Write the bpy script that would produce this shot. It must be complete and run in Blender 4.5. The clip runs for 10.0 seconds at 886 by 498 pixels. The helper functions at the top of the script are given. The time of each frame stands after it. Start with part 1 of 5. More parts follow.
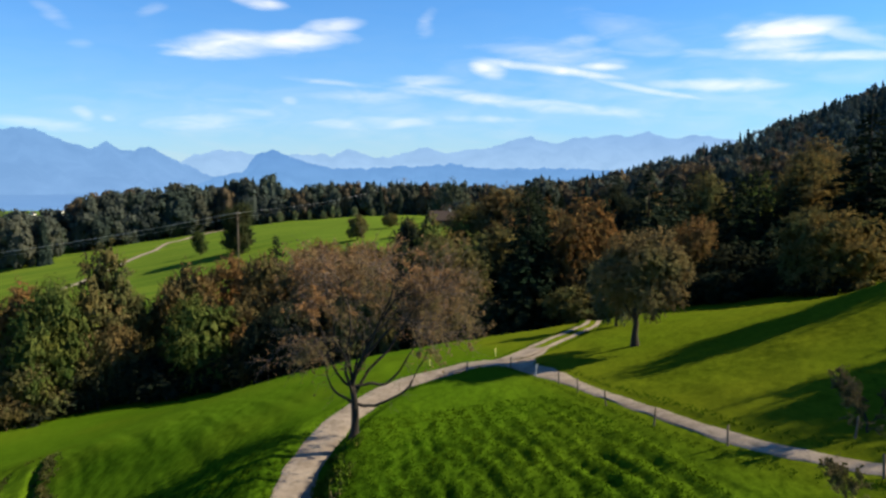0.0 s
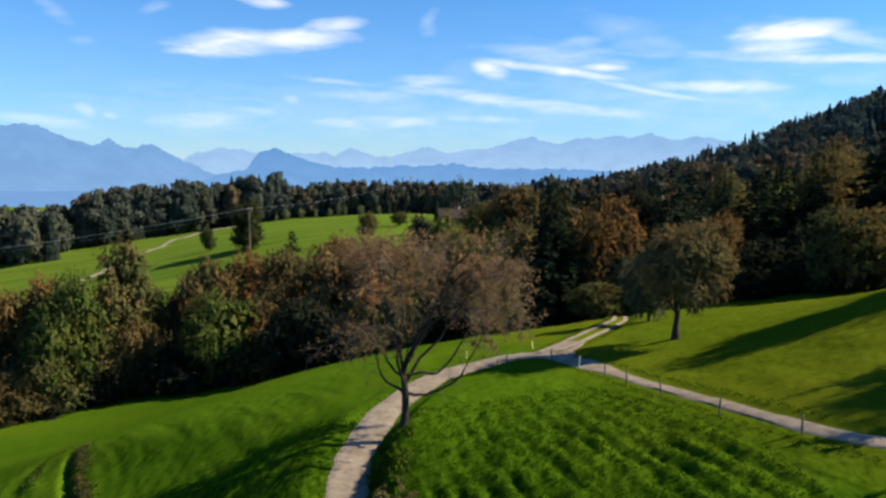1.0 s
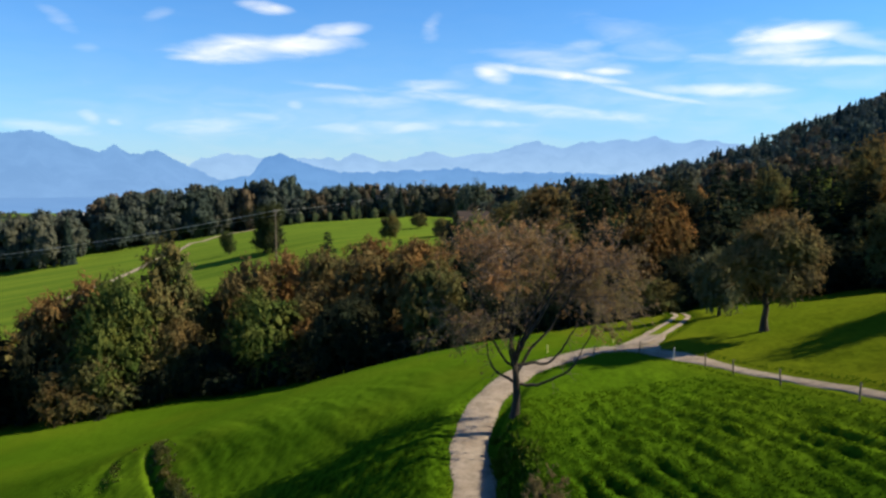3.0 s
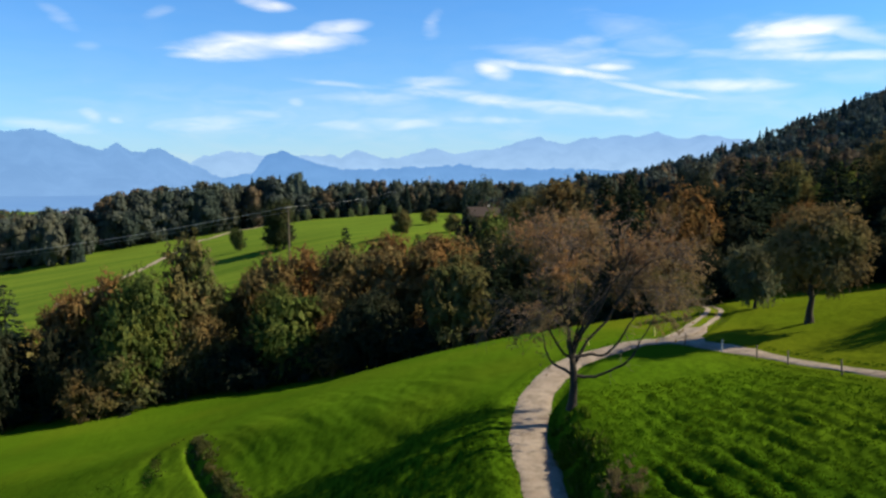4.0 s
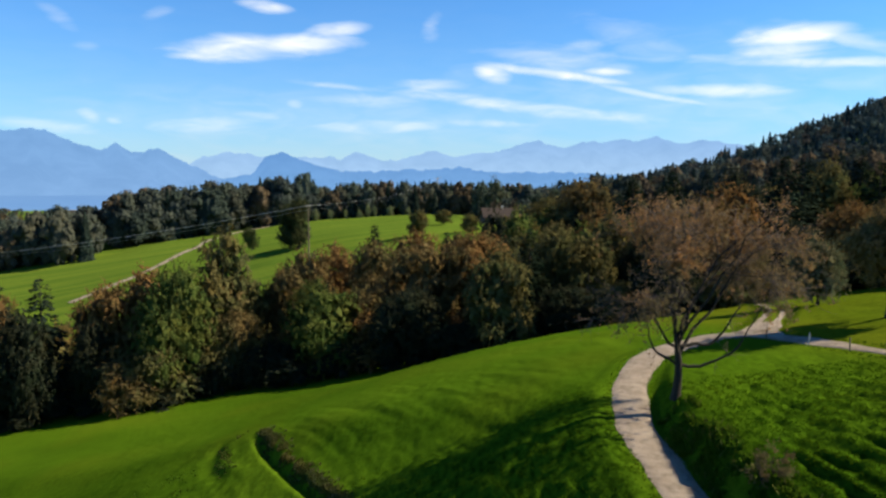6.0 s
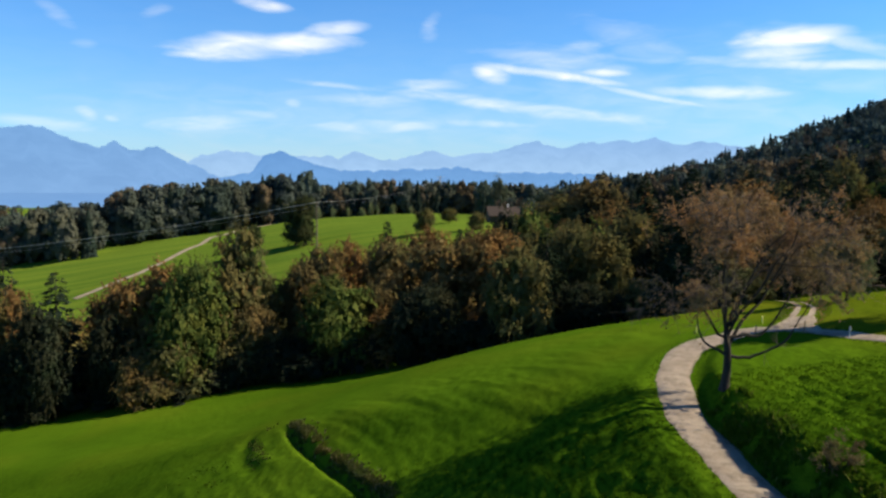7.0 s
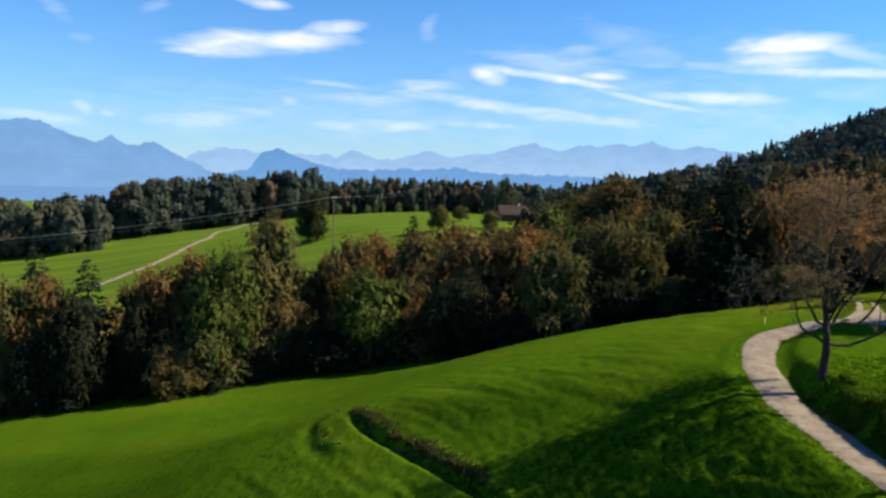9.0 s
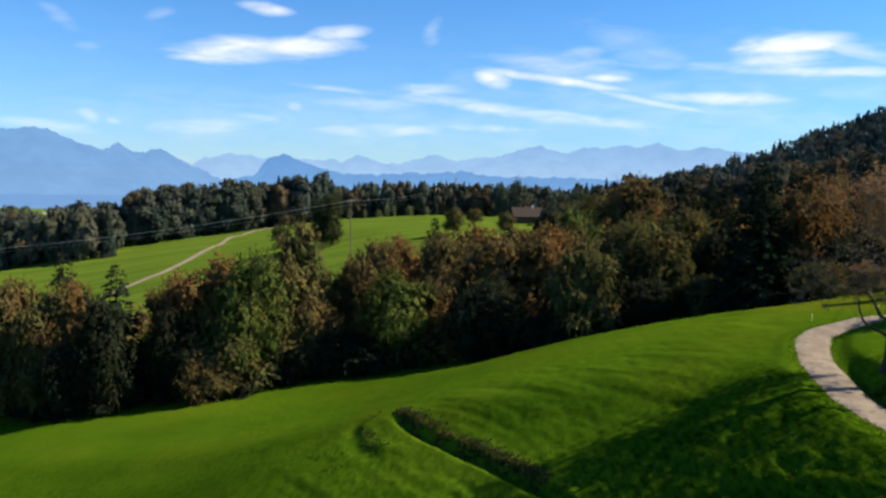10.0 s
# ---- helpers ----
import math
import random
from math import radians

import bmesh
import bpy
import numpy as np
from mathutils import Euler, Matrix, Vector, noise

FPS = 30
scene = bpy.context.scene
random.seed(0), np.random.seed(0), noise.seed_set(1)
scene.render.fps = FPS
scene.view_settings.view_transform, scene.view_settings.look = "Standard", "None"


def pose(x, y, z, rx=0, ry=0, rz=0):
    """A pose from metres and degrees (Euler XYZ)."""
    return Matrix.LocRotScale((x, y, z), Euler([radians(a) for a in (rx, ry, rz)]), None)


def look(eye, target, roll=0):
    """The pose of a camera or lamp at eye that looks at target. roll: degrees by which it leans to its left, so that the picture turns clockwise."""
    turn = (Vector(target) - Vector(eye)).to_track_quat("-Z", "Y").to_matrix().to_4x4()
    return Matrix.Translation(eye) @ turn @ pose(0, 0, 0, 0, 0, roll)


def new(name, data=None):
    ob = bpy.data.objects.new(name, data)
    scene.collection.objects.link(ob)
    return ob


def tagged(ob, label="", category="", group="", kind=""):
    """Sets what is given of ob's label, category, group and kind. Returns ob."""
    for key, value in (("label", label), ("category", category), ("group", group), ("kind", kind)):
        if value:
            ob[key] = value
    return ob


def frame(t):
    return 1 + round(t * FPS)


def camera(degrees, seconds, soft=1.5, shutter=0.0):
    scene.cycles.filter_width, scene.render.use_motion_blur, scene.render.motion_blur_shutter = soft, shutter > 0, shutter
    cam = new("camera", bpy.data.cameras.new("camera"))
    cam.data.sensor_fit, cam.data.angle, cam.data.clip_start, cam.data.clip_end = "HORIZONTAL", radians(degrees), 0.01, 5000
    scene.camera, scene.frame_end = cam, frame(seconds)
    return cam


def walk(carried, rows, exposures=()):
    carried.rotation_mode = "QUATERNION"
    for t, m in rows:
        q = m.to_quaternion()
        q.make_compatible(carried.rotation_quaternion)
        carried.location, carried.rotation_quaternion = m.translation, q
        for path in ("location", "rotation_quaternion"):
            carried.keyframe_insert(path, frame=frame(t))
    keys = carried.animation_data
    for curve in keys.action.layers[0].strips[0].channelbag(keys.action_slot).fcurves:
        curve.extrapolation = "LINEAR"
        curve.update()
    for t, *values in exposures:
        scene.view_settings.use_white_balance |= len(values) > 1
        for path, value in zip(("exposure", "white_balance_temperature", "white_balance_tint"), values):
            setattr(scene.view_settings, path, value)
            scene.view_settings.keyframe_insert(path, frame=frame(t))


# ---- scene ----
cam = camera(60.1, 10.0, soft=2.6)
METRES, EYE, TILT, LEAN, TURN = 38.0, 18.4, -5.2, 0.0, 0.0
ROWS = [
    (0.0, 0.0, 0.0, 0.0, 0.0, 0.0, -0.0),
    (0.5, -0.0481, 0.0057, -0.0114, -0.0, -0.18, -0.28),
    (1.0, -0.0967, 0.0097, -0.0215, 0.06, -0.02, -0.44),
    (1.5, -0.1455, 0.0119, -0.0312, 0.1, 0.3, -0.73),
    (2.0, -0.1955, 0.014, -0.0394, 0.13, 0.44, -0.75),
    (2.5, -0.2458, 0.016, -0.0458, 0.23, 0.43, -0.47),
    (4.0, -0.398, 0.0218, -0.0601, 0.47, 0.08, 0.08),
    (4.5, -0.4485, 0.0246, -0.0653, 0.53, 0.12, 0.08),
    (5.0, -0.4985, 0.0252, -0.0722, 0.44, 0.27, -0.02),
    (5.5, -0.5484, 0.0261, -0.0802, 0.36, 0.3, -0.21),
    (7.0, -0.6919, 0.0353, -0.1105, 0.08, 0.3, -0.71),
    (7.5, -0.74, 0.0356, -0.1215, -0.01, 0.33, -0.99),
    (8.0, -0.7885, 0.0363, -0.1327, -0.21, 0.24, -1.24),
    (8.5, -0.8366, 0.0391, -0.142, -0.38, 0.23, -1.6),
    (9.0, -0.8848, 0.0426, -0.1492, -0.32, 0.36, -1.68),
    (9.5, -0.9342, 0.0447, -0.1559, -0.15, 0.53, -1.42),
    (10.0, -0.9842, 0.044, -0.1614, 0.13, 0.62, -1.07),
]
walk(cam, [(t, pose(0, 0, EYE, TILT, LEAN, TURN) @ pose(METRES * x, METRES * y, METRES * z, 90 + pitch, roll, yaw)) for t, x, y, z, yaw, pitch, roll in ROWS], exposures=((0.0, 0.92, 7000, 10), (10.0, 0.92, 7000, 10)))

# ---- world, sun, exposure ----
SUN_DIR = Vector((1.0, 0.05, 0.74)).normalized()      # towards the sun
sun_el = math.asin(SUN_DIR.z)
world = bpy.data.worlds.new("sky")
scene.world = world
world.use_nodes = True
wn, wl = world.node_tree.nodes, world.node_tree.links
wn.clear()


def wmix(blend, fac, a, b):
    n = wn.new("ShaderNodeMix")
    n.data_type, n.blend_type = "RGBA", blend
    for key, v in (("Factor", fac), ("A", a), ("B", b)):
        if isinstance(v, (float, tuple)):
            n.inputs[key].default_value = v
        else:
            wl.new(v, n.inputs[key])
    return n.outputs["Result"]


def wmath(op, a, b=None, c=None, clamp=False):
    n = wn.new("ShaderNodeMath")
    n.operation, n.use_clamp = op, clamp
    for i, v in enumerate((a, b, c)):
        if v is None:
            continue
        if isinstance(v, (int, float)):
            n.inputs[i].default_value = v
        else:
            wl.new(v, n.inputs[i])
    return n.outputs[0]


sky = wn.new("ShaderNodeTexSky")
sky.sky_type, sky.sun_disc, sky.sun_elevation, sky.sun_rotation = "NISHITA", False, sun_el, math.atan2(SUN_DIR.x, SUN_DIR.y)
sky.altitude, sky.air_density, sky.dust_density, sky.ozone_density = 600.0, 1.0, 0.6, 2.0
geo = wn.new("ShaderNodeTexCoord")
sep = wn.new("ShaderNodeSeparateXYZ")
wl.new(geo.outputs["Generated"], sep.inputs[0])
dx, dy, dz = sep.outputs
# azimuth (right of straight ahead) and elevation of a direction, in degrees
az = wmath("MULTIPLY", wmath("ARCTAN2", dx, dy), 57.2958)
el = wmath("MULTIPLY", wmath("ARCSINE", dz), 57.2958)
# wisps: a stretched noise warps every cloud's outline
comb = wn.new("ShaderNodeCombineXYZ")
wl.new(wmath("MULTIPLY", az, 0.16), comb.inputs[0])
wl.new(wmath("MULTIPLY", el, 0.62), comb.inputs[1])
wisp = wn.new("ShaderNodeTexNoise")
wisp.inputs["Scale"].default_value, wisp.inputs["Detail"].default_value, wisp.inputs["Roughness"].default_value = 1.6, 6.0, 0.55
wisp.inputs["Distortion"].default_value = 0.6
wl.new(comb.outputs[0], wisp.inputs["Vector"])
wv = wmath("SUBTRACT", wisp.outputs["Fac"], 0.5)
drift = wn.new("ShaderNodeTexNoise")
drift.inputs["Scale"].default_value, drift.inputs["Detail"].default_value = 0.55, 3.0
wl.new(comb.outputs[0], drift.inputs["Vector"])
dsep = wn.new("ShaderNodeSeparateColor")
wl.new(drift.outputs["Color"], dsep.inputs[0])
az_w = wmath("ADD", az, wmath("MULTIPLY", wmath("SUBTRACT", dsep.outputs[0], 0.5), 2.6))
el_w = wmath("ADD", el, wmath("MULTIPLY", wmath("SUBTRACT", dsep.outputs[1], 0.5), 0.8))
# clouds: where they stand (as seen from the start), half length, half height, tilt in degrees, density
def sky_dir(px, py):
    """Degrees right of straight ahead and above the horizon for a place in the opening view."""
    x, y, z = (px - 784) / 1356.0, 1.0, (441 - py) / 1356.0
    t = radians(5.2)
    y, z = y * math.cos(t) + z * math.sin(t), z * math.cos(t) - y * math.sin(t)
    return math.degrees(math.atan2(x, y)), math.degrees(math.atan2(z, math.hypot(x, y)))


LONG_CLOUD = [(425, 78, 100, 20, 3, 1.2), (515, 70, 90, 17, 6, 1.2), (592, 45, 50, 10, 5, 1.1), (340, 90, 45, 7, 3, 0.7), (455, 3, 38, 9, -3, 0.95)]
RIGHT_CLOUDS = [(868, 122, 30, 16, -8, 1.0), (975, 122, 115, 8, -9, 1.1), (1140, 156, 90, 6, -12, 0.75), (1060, 116, 45, 7, -2, 0.8), (1385, 52, 75, 18, 4, 1.2), (1370, 80, 62, 15, 0, 0.85),
                (1495, 62, 95, 11, -20, 0.55), (1460, 100, 150, 8, -4, 0.75), (1262, 148, 95, 11, -3, 0.95)]
VEILS = [(905, 180, 240, 11, -6, 0.8), (1000, 102, 105, 26, -6, 0.5), (945, 88, 95, 9, -2, 0.5), (1010, 80, 55, 14, 8, 0.5), (1120, 62, 90, 24, -18, 0.38), (1260, 92, 150, 7, -3, 0.5), (600, 148, 85, 5, -6, 0.5), (750, 146, 60, 10, 0, 0.65), (860, 210, 70, 6, -2, 0.55),
         (690, 215, 90, 13, 2, 0.7), (590, 219, 50, 9, 0, 0.6), (640, 174, 95, 11, 0, 0.42), (355, 216, 85, 11, 3, 0.68), (440, 200, 40, 9, 0, 0.42), (420, 178, 60, 6, 0, 0.3)]
TUFTS = [(755, 46, 14, 20, -15, 0.4), (512, 178, 14, 8, 0, 0.5), (156, 202, 13, 11, -15, 0.42), (196, 212, 10, 6, 0, 0.38), (45, 219, 80, 9, -3, 0.68), (88, 24, 28, 10, -30, 0.3), (137, 72, 18, 6, 0, 0.22), (272, 14, 22, 8, 20, 0.3),
         (1180, 165, 330, 48, -6, 0.22), (1450, 105, 230, 50, -8, 0.2), (620, 200, 420, 40, 0, 0.16)]
cover = None
for n_cloud, (cx, cy, la, le, tilt, dens) in enumerate(LONG_CLOUD + RIGHT_CLOUDS + VEILS + TUFTS):
    ragged, body = (1.9, 0.62) if n_cloud < 14 else (3.2, 0.46)
    (ca, ce), la, le = sky_dir(cx, cy), la / 23.7, le / 23.7
    ct, st = math.cos(radians(tilt)), math.sin(radians(tilt))
    da, de = wmath("SUBTRACT", az_w, ca), wmath("SUBTRACT", el_w, ce)
    p = wmath("MULTIPLY", wmath("ADD", wmath("MULTIPLY", da, ct), wmath("MULTIPLY", de, st)), 1 / la)
    q = wmath("MULTIPLY", wmath("SUBTRACT", wmath("MULTIPLY", de, ct), wmath("MULTIPLY", da, st)), 1 / le)
    r2 = wmath("ADD", wmath("MULTIPLY", p, p), wmath("MULTIPLY", q, q))
    m = wmath("SUBTRACT", wmath("ADD", 1.25, wmath("MULTIPLY", wv, ragged)), wmath("MULTIPLY", r2, 0.72))
    m = wmath("MULTIPLY", m, body, clamp=True)
    m = wmath("MULTIPLY", wmath("MULTIPLY", m, wmath("ADD", 0.35, wmath("MULTIPLY", m, 0.65))), dens)
    cover = m if cover is None else wmath("MAXIMUM", cover, m)
# thin veil over the mountains and bright haze towards the horizon
veil = wmath("POWER", 2.718, wmath("MULTIPLY", wmath("MAXIMUM", el, 0.0), -0.19))
veil = wmath("MULTIPLY", veil, wmath("ADD", 0.86, wmath("MULTIPLY", wv, 0.5)))
blue = wmix("MULTIPLY", 1.0, sky.outputs[0], (0.318, 0.995, 1.69, 1))
deep = wmath("SUBTRACT", 1.0, wmath("MULTIPLY", wmath("MULTIPLY", wmath("SUBTRACT", el, 14.0), 0.022, clamp=True), 0.50))
cd = wn.new("ShaderNodeCombineColor")
for k in range(3):
    wl.new(deep, cd.inputs[k])
blue = wmix("MULTIPLY", 1.0, blue, cd.outputs[0])
hazy = wmix("MIX", veil, blue, (5.4, 6.7, 7.9, 1))
heaven = wmix("MIX", wmath("MINIMUM", cover, 0.96), hazy, (9.6, 10.0, 10.4, 1))
bg = wn.new("ShaderNodeBackground")
bg.inputs["Strength"].default_value = 0.063
wl.new(heaven, bg.inputs["Color"])
wout = wn.new("ShaderNodeOutputWorld")
wl.new(bg.outputs[0], wout.inputs[0])

sun_data = bpy.data.lights.new("sun", "SUN")
sun_data.energy, sun_data.angle, sun_data.color = 5.0, radians(0.6), (1.0, 0.90, 0.70)
sun = new("sun", sun_data)
sun.matrix_world = look(Vector((0, 0, 200)), Vector((0, 0, 200)) - SUN_DIR)


# ---- materials ----
def material(name):
    m = bpy.data.materials.new(name)
    m.use_nodes = True
    t = m.node_tree
    t.nodes.clear()
    out = t.nodes.new("ShaderNodeOutputMaterial")
    return m, t.nodes, t.links, out


def noise_node(ns, ls, scale, detail=4.0, rough=0.55, vec=None, distort=0.0):
    n = ns.new("ShaderNodeTexNoise")
    n.inputs["Scale"].default_value, n.inputs["Detail"].default_value = scale, detail
    n.inputs["Roughness"].default_value, n.inputs["Distortion"].default_value = rough, distort
    if vec is not None:
        ls.new(vec, n.inputs["Vector"])
    return n


def ramp(ns, ls, fac, stops):
    n = ns.new("ShaderNodeValToRGB")
    e = n.color_ramp.elements
    while len(e) < len(stops):
        e.new(0.5)
    for s, (p, c) in zip(e, stops):
        s.position, s.color = p, (*c, 1)
    ls.new(fac, n.inputs[0])
    return n.outputs[0]


def mix(ns, ls, fac, a, b, blend="MIX"):
    n = ns.new("ShaderNodeMix")
    n.data_type, n.blend_type = "RGBA", blend
    for key, v in (("Factor", fac), ("A", a), ("B", b)):
        if isinstance(v, (int, float)):
            n.inputs[key].default_value = v
        elif isinstance(v, tuple):
            n.inputs[key].default_value = (*v, 1)
        else:
            ls.new(v, n.inputs[key])
    return n.outputs["Result"]


def principled(ns, ls, out, color, rough=0.9, bump=None, strength=0.5, dist=0.05, spec=0.3):
    b = ns.new("ShaderNodeBsdfPrincipled")
    if isinstance(color, tuple):
        b.inputs["Base Color"].default_value = (*color, 1)
    else:
        ls.new(color, b.inputs["Base Color"])
    b.inputs["Roughness"].default_value = rough
    b.inputs["Specular IOR Level"].default_value = spec
    if bump is not None:
        n = ns.new("ShaderNodeBump")
        n.inputs["Strength"].default_value, n.inputs["Distance"].default_value = strength, dist
        ls.new(bump, n.inputs["Height"])
        ls.new(n.outputs[0], b.inputs["Normal"])
    ls.new(b.outputs[0], out.inputs[0])
    return b


def grass_material():
    """Meadow: close-cropped and even, or rough and clumpy where the mesh says so."""
    m, ns, ls, out = material("meadow_grass")
    pos = ns.new("ShaderNodeNewGeometry").outputs["Position"]
    at_n = ns.new("ShaderNodeAttribute")
    at_n.attribute_name = "leaf"
    sp = ns.new("ShaderNodeSeparateColor")
    ls.new(at_n.outputs["Color"], sp.inputs[0])
    rough = sp.outputs[0]
    big = noise_node(ns, ls, 0.045, 3, 0.5, pos)
    mid = noise_node(ns, ls, 0.55, 5, 0.6, pos, 0.5)
    along = ns.new("ShaderNodeMapping")
    along.inputs["Rotation"].default_value, along.inputs["Scale"].default_value = (0, 0, -0.16), (1.0, 0.45, 1.0)
    ls.new(pos, along.inputs[0])
    clump = noise_node(ns, ls, 2.3, 3, 0.55, along.outputs[0], 0.3)
    fine = noise_node(ns, ls, 7.0, 4, 0.7, pos)
    c1 = ramp(ns, ls, big.outputs["Fac"], [(0.3, (0.042, 0.091, 0.005)), (0.5, (0.055, 0.113, 0.006)), (0.7, (0.070, 0.127, 0.0075))])
    c2 = ramp(ns, ls, mid.outputs["Fac"], [(0.30, (0.55, 0.60, 0.5)), (0.5, (0.97, 0.97, 0.95)), (0.72, (1.25, 1.15, 1.1))])
    c3 = ramp(ns, ls, fine.outputs["Fac"], [(0.3, (0.6, 0.62, 0.55)), (0.55, (1.05, 1.03, 1.0)), (0.75, (1.3, 1.25, 1.2))])
    # rough clumps of grass, the shade in their gaps put into the colour
    c4 = ramp(ns, ls, clump.outputs["Fac"], [(0.34, (0.28, 0.36, 0.30)), (0.52, (0.84, 0.88, 0.85)), (0.70, (1.24, 1.20, 1.1))])
    c1 = mix(ns, ls, sp.outputs[1], c1, (0.098, 0.121, 0.0085))
    # deeper green by the mesh's alpha; on the lower slope it carries shade
    c1 = mix(ns, ls, at_n.outputs["Alpha"], c1, (0.030, 0.072, 0.004))
    # far meadow: lighter mown grass, with distance haze mixed into the colour
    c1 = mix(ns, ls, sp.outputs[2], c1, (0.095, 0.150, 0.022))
    swath = ns.new("ShaderNodeMapping")
    swath.inputs["Rotation"].default_value, swath.inputs["Scale"].default_value = (0, 0, 0.35), (0.006, 0.085, 0.0)
    ls.new(pos, swath.inputs[0])
    mown = noise_node(ns, ls, 1.0, 3, 0.6, swath.outputs[0])
    c5 = ramp(ns, ls, mown.outputs["Fac"], [(0.36, (0.74, 0.84, 0.75)), (0.5, (0.98, 1.0, 0.9)), (0.64, (1.22, 1.14, 1.0))])
    c1 = mix(ns, ls, sp.outputs[2], c1, mix(ns, ls, 1.0, c1, c5, "MULTIPLY"))
    col = mix(ns, ls, 0.27, c1, c2, "MULTIPLY")
    col = mix(ns, ls, 0.5, col, c3, "MULTIPLY")
    col = mix(ns, ls, rough, col, c4, "MULTIPLY")

    def calc(op, a, b):
        n = ns.new("ShaderNodeMath")
        n.operation = op
        for k, v in enumerate((a, b)):
            if isinstance(v, float):
                n.inputs[k].default_value = v
            else:
                ls.new(v, n.inputs[k])
        return n.outputs[0]

    low = calc("ADD", calc("MULTIPLY", fine.outputs["Fac"], 0.5), calc("MULTIPLY", mid.outputs["Fac"], 0.6))
    hgt = calc("ADD", low, calc("MULTIPLY", calc("MULTIPLY", clump.outputs["Fac"], rough), 1.4))
    principled(ns, ls, out, col, 1.0, hgt, 0.4, 0.12, 0.0)
    return m


def gravel_material():
    m, ns, ls, out = material("road_gravel")
    pos = ns.new("ShaderNodeNewGeometry").outputs["Position"]
    big = noise_node(ns, ls, 0.5, 4, 0.6, pos)
    fine = noise_node(ns, ls, 9.0, 5, 0.7, pos)
    c = ramp(ns, ls, big.outputs["Fac"], [(0.3, (0.190, 0.150, 0.116)), (0.5, (0.248, 0.203, 0.163)), (0.7, (0.298, 0.250, 0.205))])
    f = ramp(ns, ls, fine.outputs["Fac"], [(0.35, (0.72, 0.72, 0.7)), (0.6, (1.05, 1.05, 1.05))])
    stain = noise_node(ns, ls, 1.1, 6, 0.65, pos, 0.6)
    c = mix(ns, ls, 0.85, c, ramp(ns, ls, stain.outputs["Fac"], [(0.36, (0.60, 0.59, 0.57)), (0.48, (0.96, 0.96, 0.96)), (0.66, (1.10, 1.09, 1.07))]), "MULTIPLY")
    principled(ns, ls, out, mix(ns, ls, 0.8, c, f, "MULTIPLY"), 0.95, fine.outputs["Fac"], 0.6, 0.03, 0.2)
    return m


def leaf_material(name="foliage", translucent=0.3):
    """Leaves: the tree's own colour (its object colour), varied leaf by leaf and bough by bough."""
    m, ns, ls, out = material(name)
    info = ns.new("ShaderNodeObjectInfo")
    geo_n = ns.new("ShaderNodeNewGeometry")
    tc = ns.new("ShaderNodeTexCoord")
    bough = noise_node(ns, ls, 0.17, 3, 0.6, tc.outputs["Object"])
    c = ramp(ns, ls, geo_n.outputs["Random Per Island"], [(0.0, (0.72, 0.75, 0.7)), (0.5, (0.98, 0.98, 0.98)), (1.0, (1.22, 1.17, 1.10))])
    d = ramp(ns, ls, bough.outputs["Fac"], [(0.34, (0.66, 0.98, 0.90)), (0.5, (1.0, 1.0, 1.0)), (0.66, (1.24, 1.02, 0.80))])
    col = mix(ns, ls, 1.0, info.outputs["Color"], c, "MULTIPLY")
    col = mix(ns, ls, 0.8, col, d, "MULTIPLY")
    dif = ns.new("ShaderNodeBsdfDiffuse")
    tra = ns.new("ShaderNodeBsdfTranslucent")
    ls.new(col, dif.inputs[0])
    ls.new(col, tra.inputs[0])
    ms = ns.new("ShaderNodeMixShader")
    ms.inputs[0].default_value = translucent
    ls.new(dif.outputs[0], ms.inputs[1])
    ls.new(tra.outputs[0], ms.inputs[2])
    ls.new(ms.outputs[0], out.inputs[0])
    return m


def woods_material():
    """Distant woods: every tree carries its leaf colour, with haze mixed in, in the mesh."""
    m, ns, ls, out = material("woods_foliage")
    at = ns.new("ShaderNodeAttribute")
    at.attribute_name = "leaf"
    geo_n = ns.new("ShaderNodeNewGeometry")
    c = ramp(ns, ls, geo_n.outputs["Random Per Island"], [(0.0, (0.78, 0.8, 0.78)), (1.0, (1.2, 1.18, 1.12))])
    col = mix(ns, ls, 1.0, at.outputs["Color"], c, "MULTIPLY")
    dif = ns.new("ShaderNodeBsdfDiffuse")
    tra = ns.new("ShaderNodeBsdfTranslucent")
    ls.new(col, dif.inputs[0])
    ls.new(col, tra.inputs[0])
    ms = ns.new("ShaderNodeMixShader")
    ms.inputs[0].default_value = 0.25
    ls.new(dif.outputs[0], ms.inputs[1])
    ls.new(tra.outputs[0], ms.inputs[2])
    ls.new(ms.outputs[0], out.inputs[0])
    return m


def plain_material(name, color, rough=0.9, scale=4.0, vary=0.35, bump=0.4, dist=0.03):
    m, ns, ls, out = material(name)
    tc = ns.new("ShaderNodeTexCoord")
    n = noise_node(ns, ls, scale, 5, 0.65, tc.outputs["Object"])
    lo, hi = tuple(c * (1 - vary) for c in color), tuple(c * (1 + vary) for c in color)
    principled(ns, ls, out, ramp(ns, ls, n.outputs["Fac"], [(0.3, lo), (0.7, hi)]), rough, n.outputs["Fac"], bump, dist)
    return m


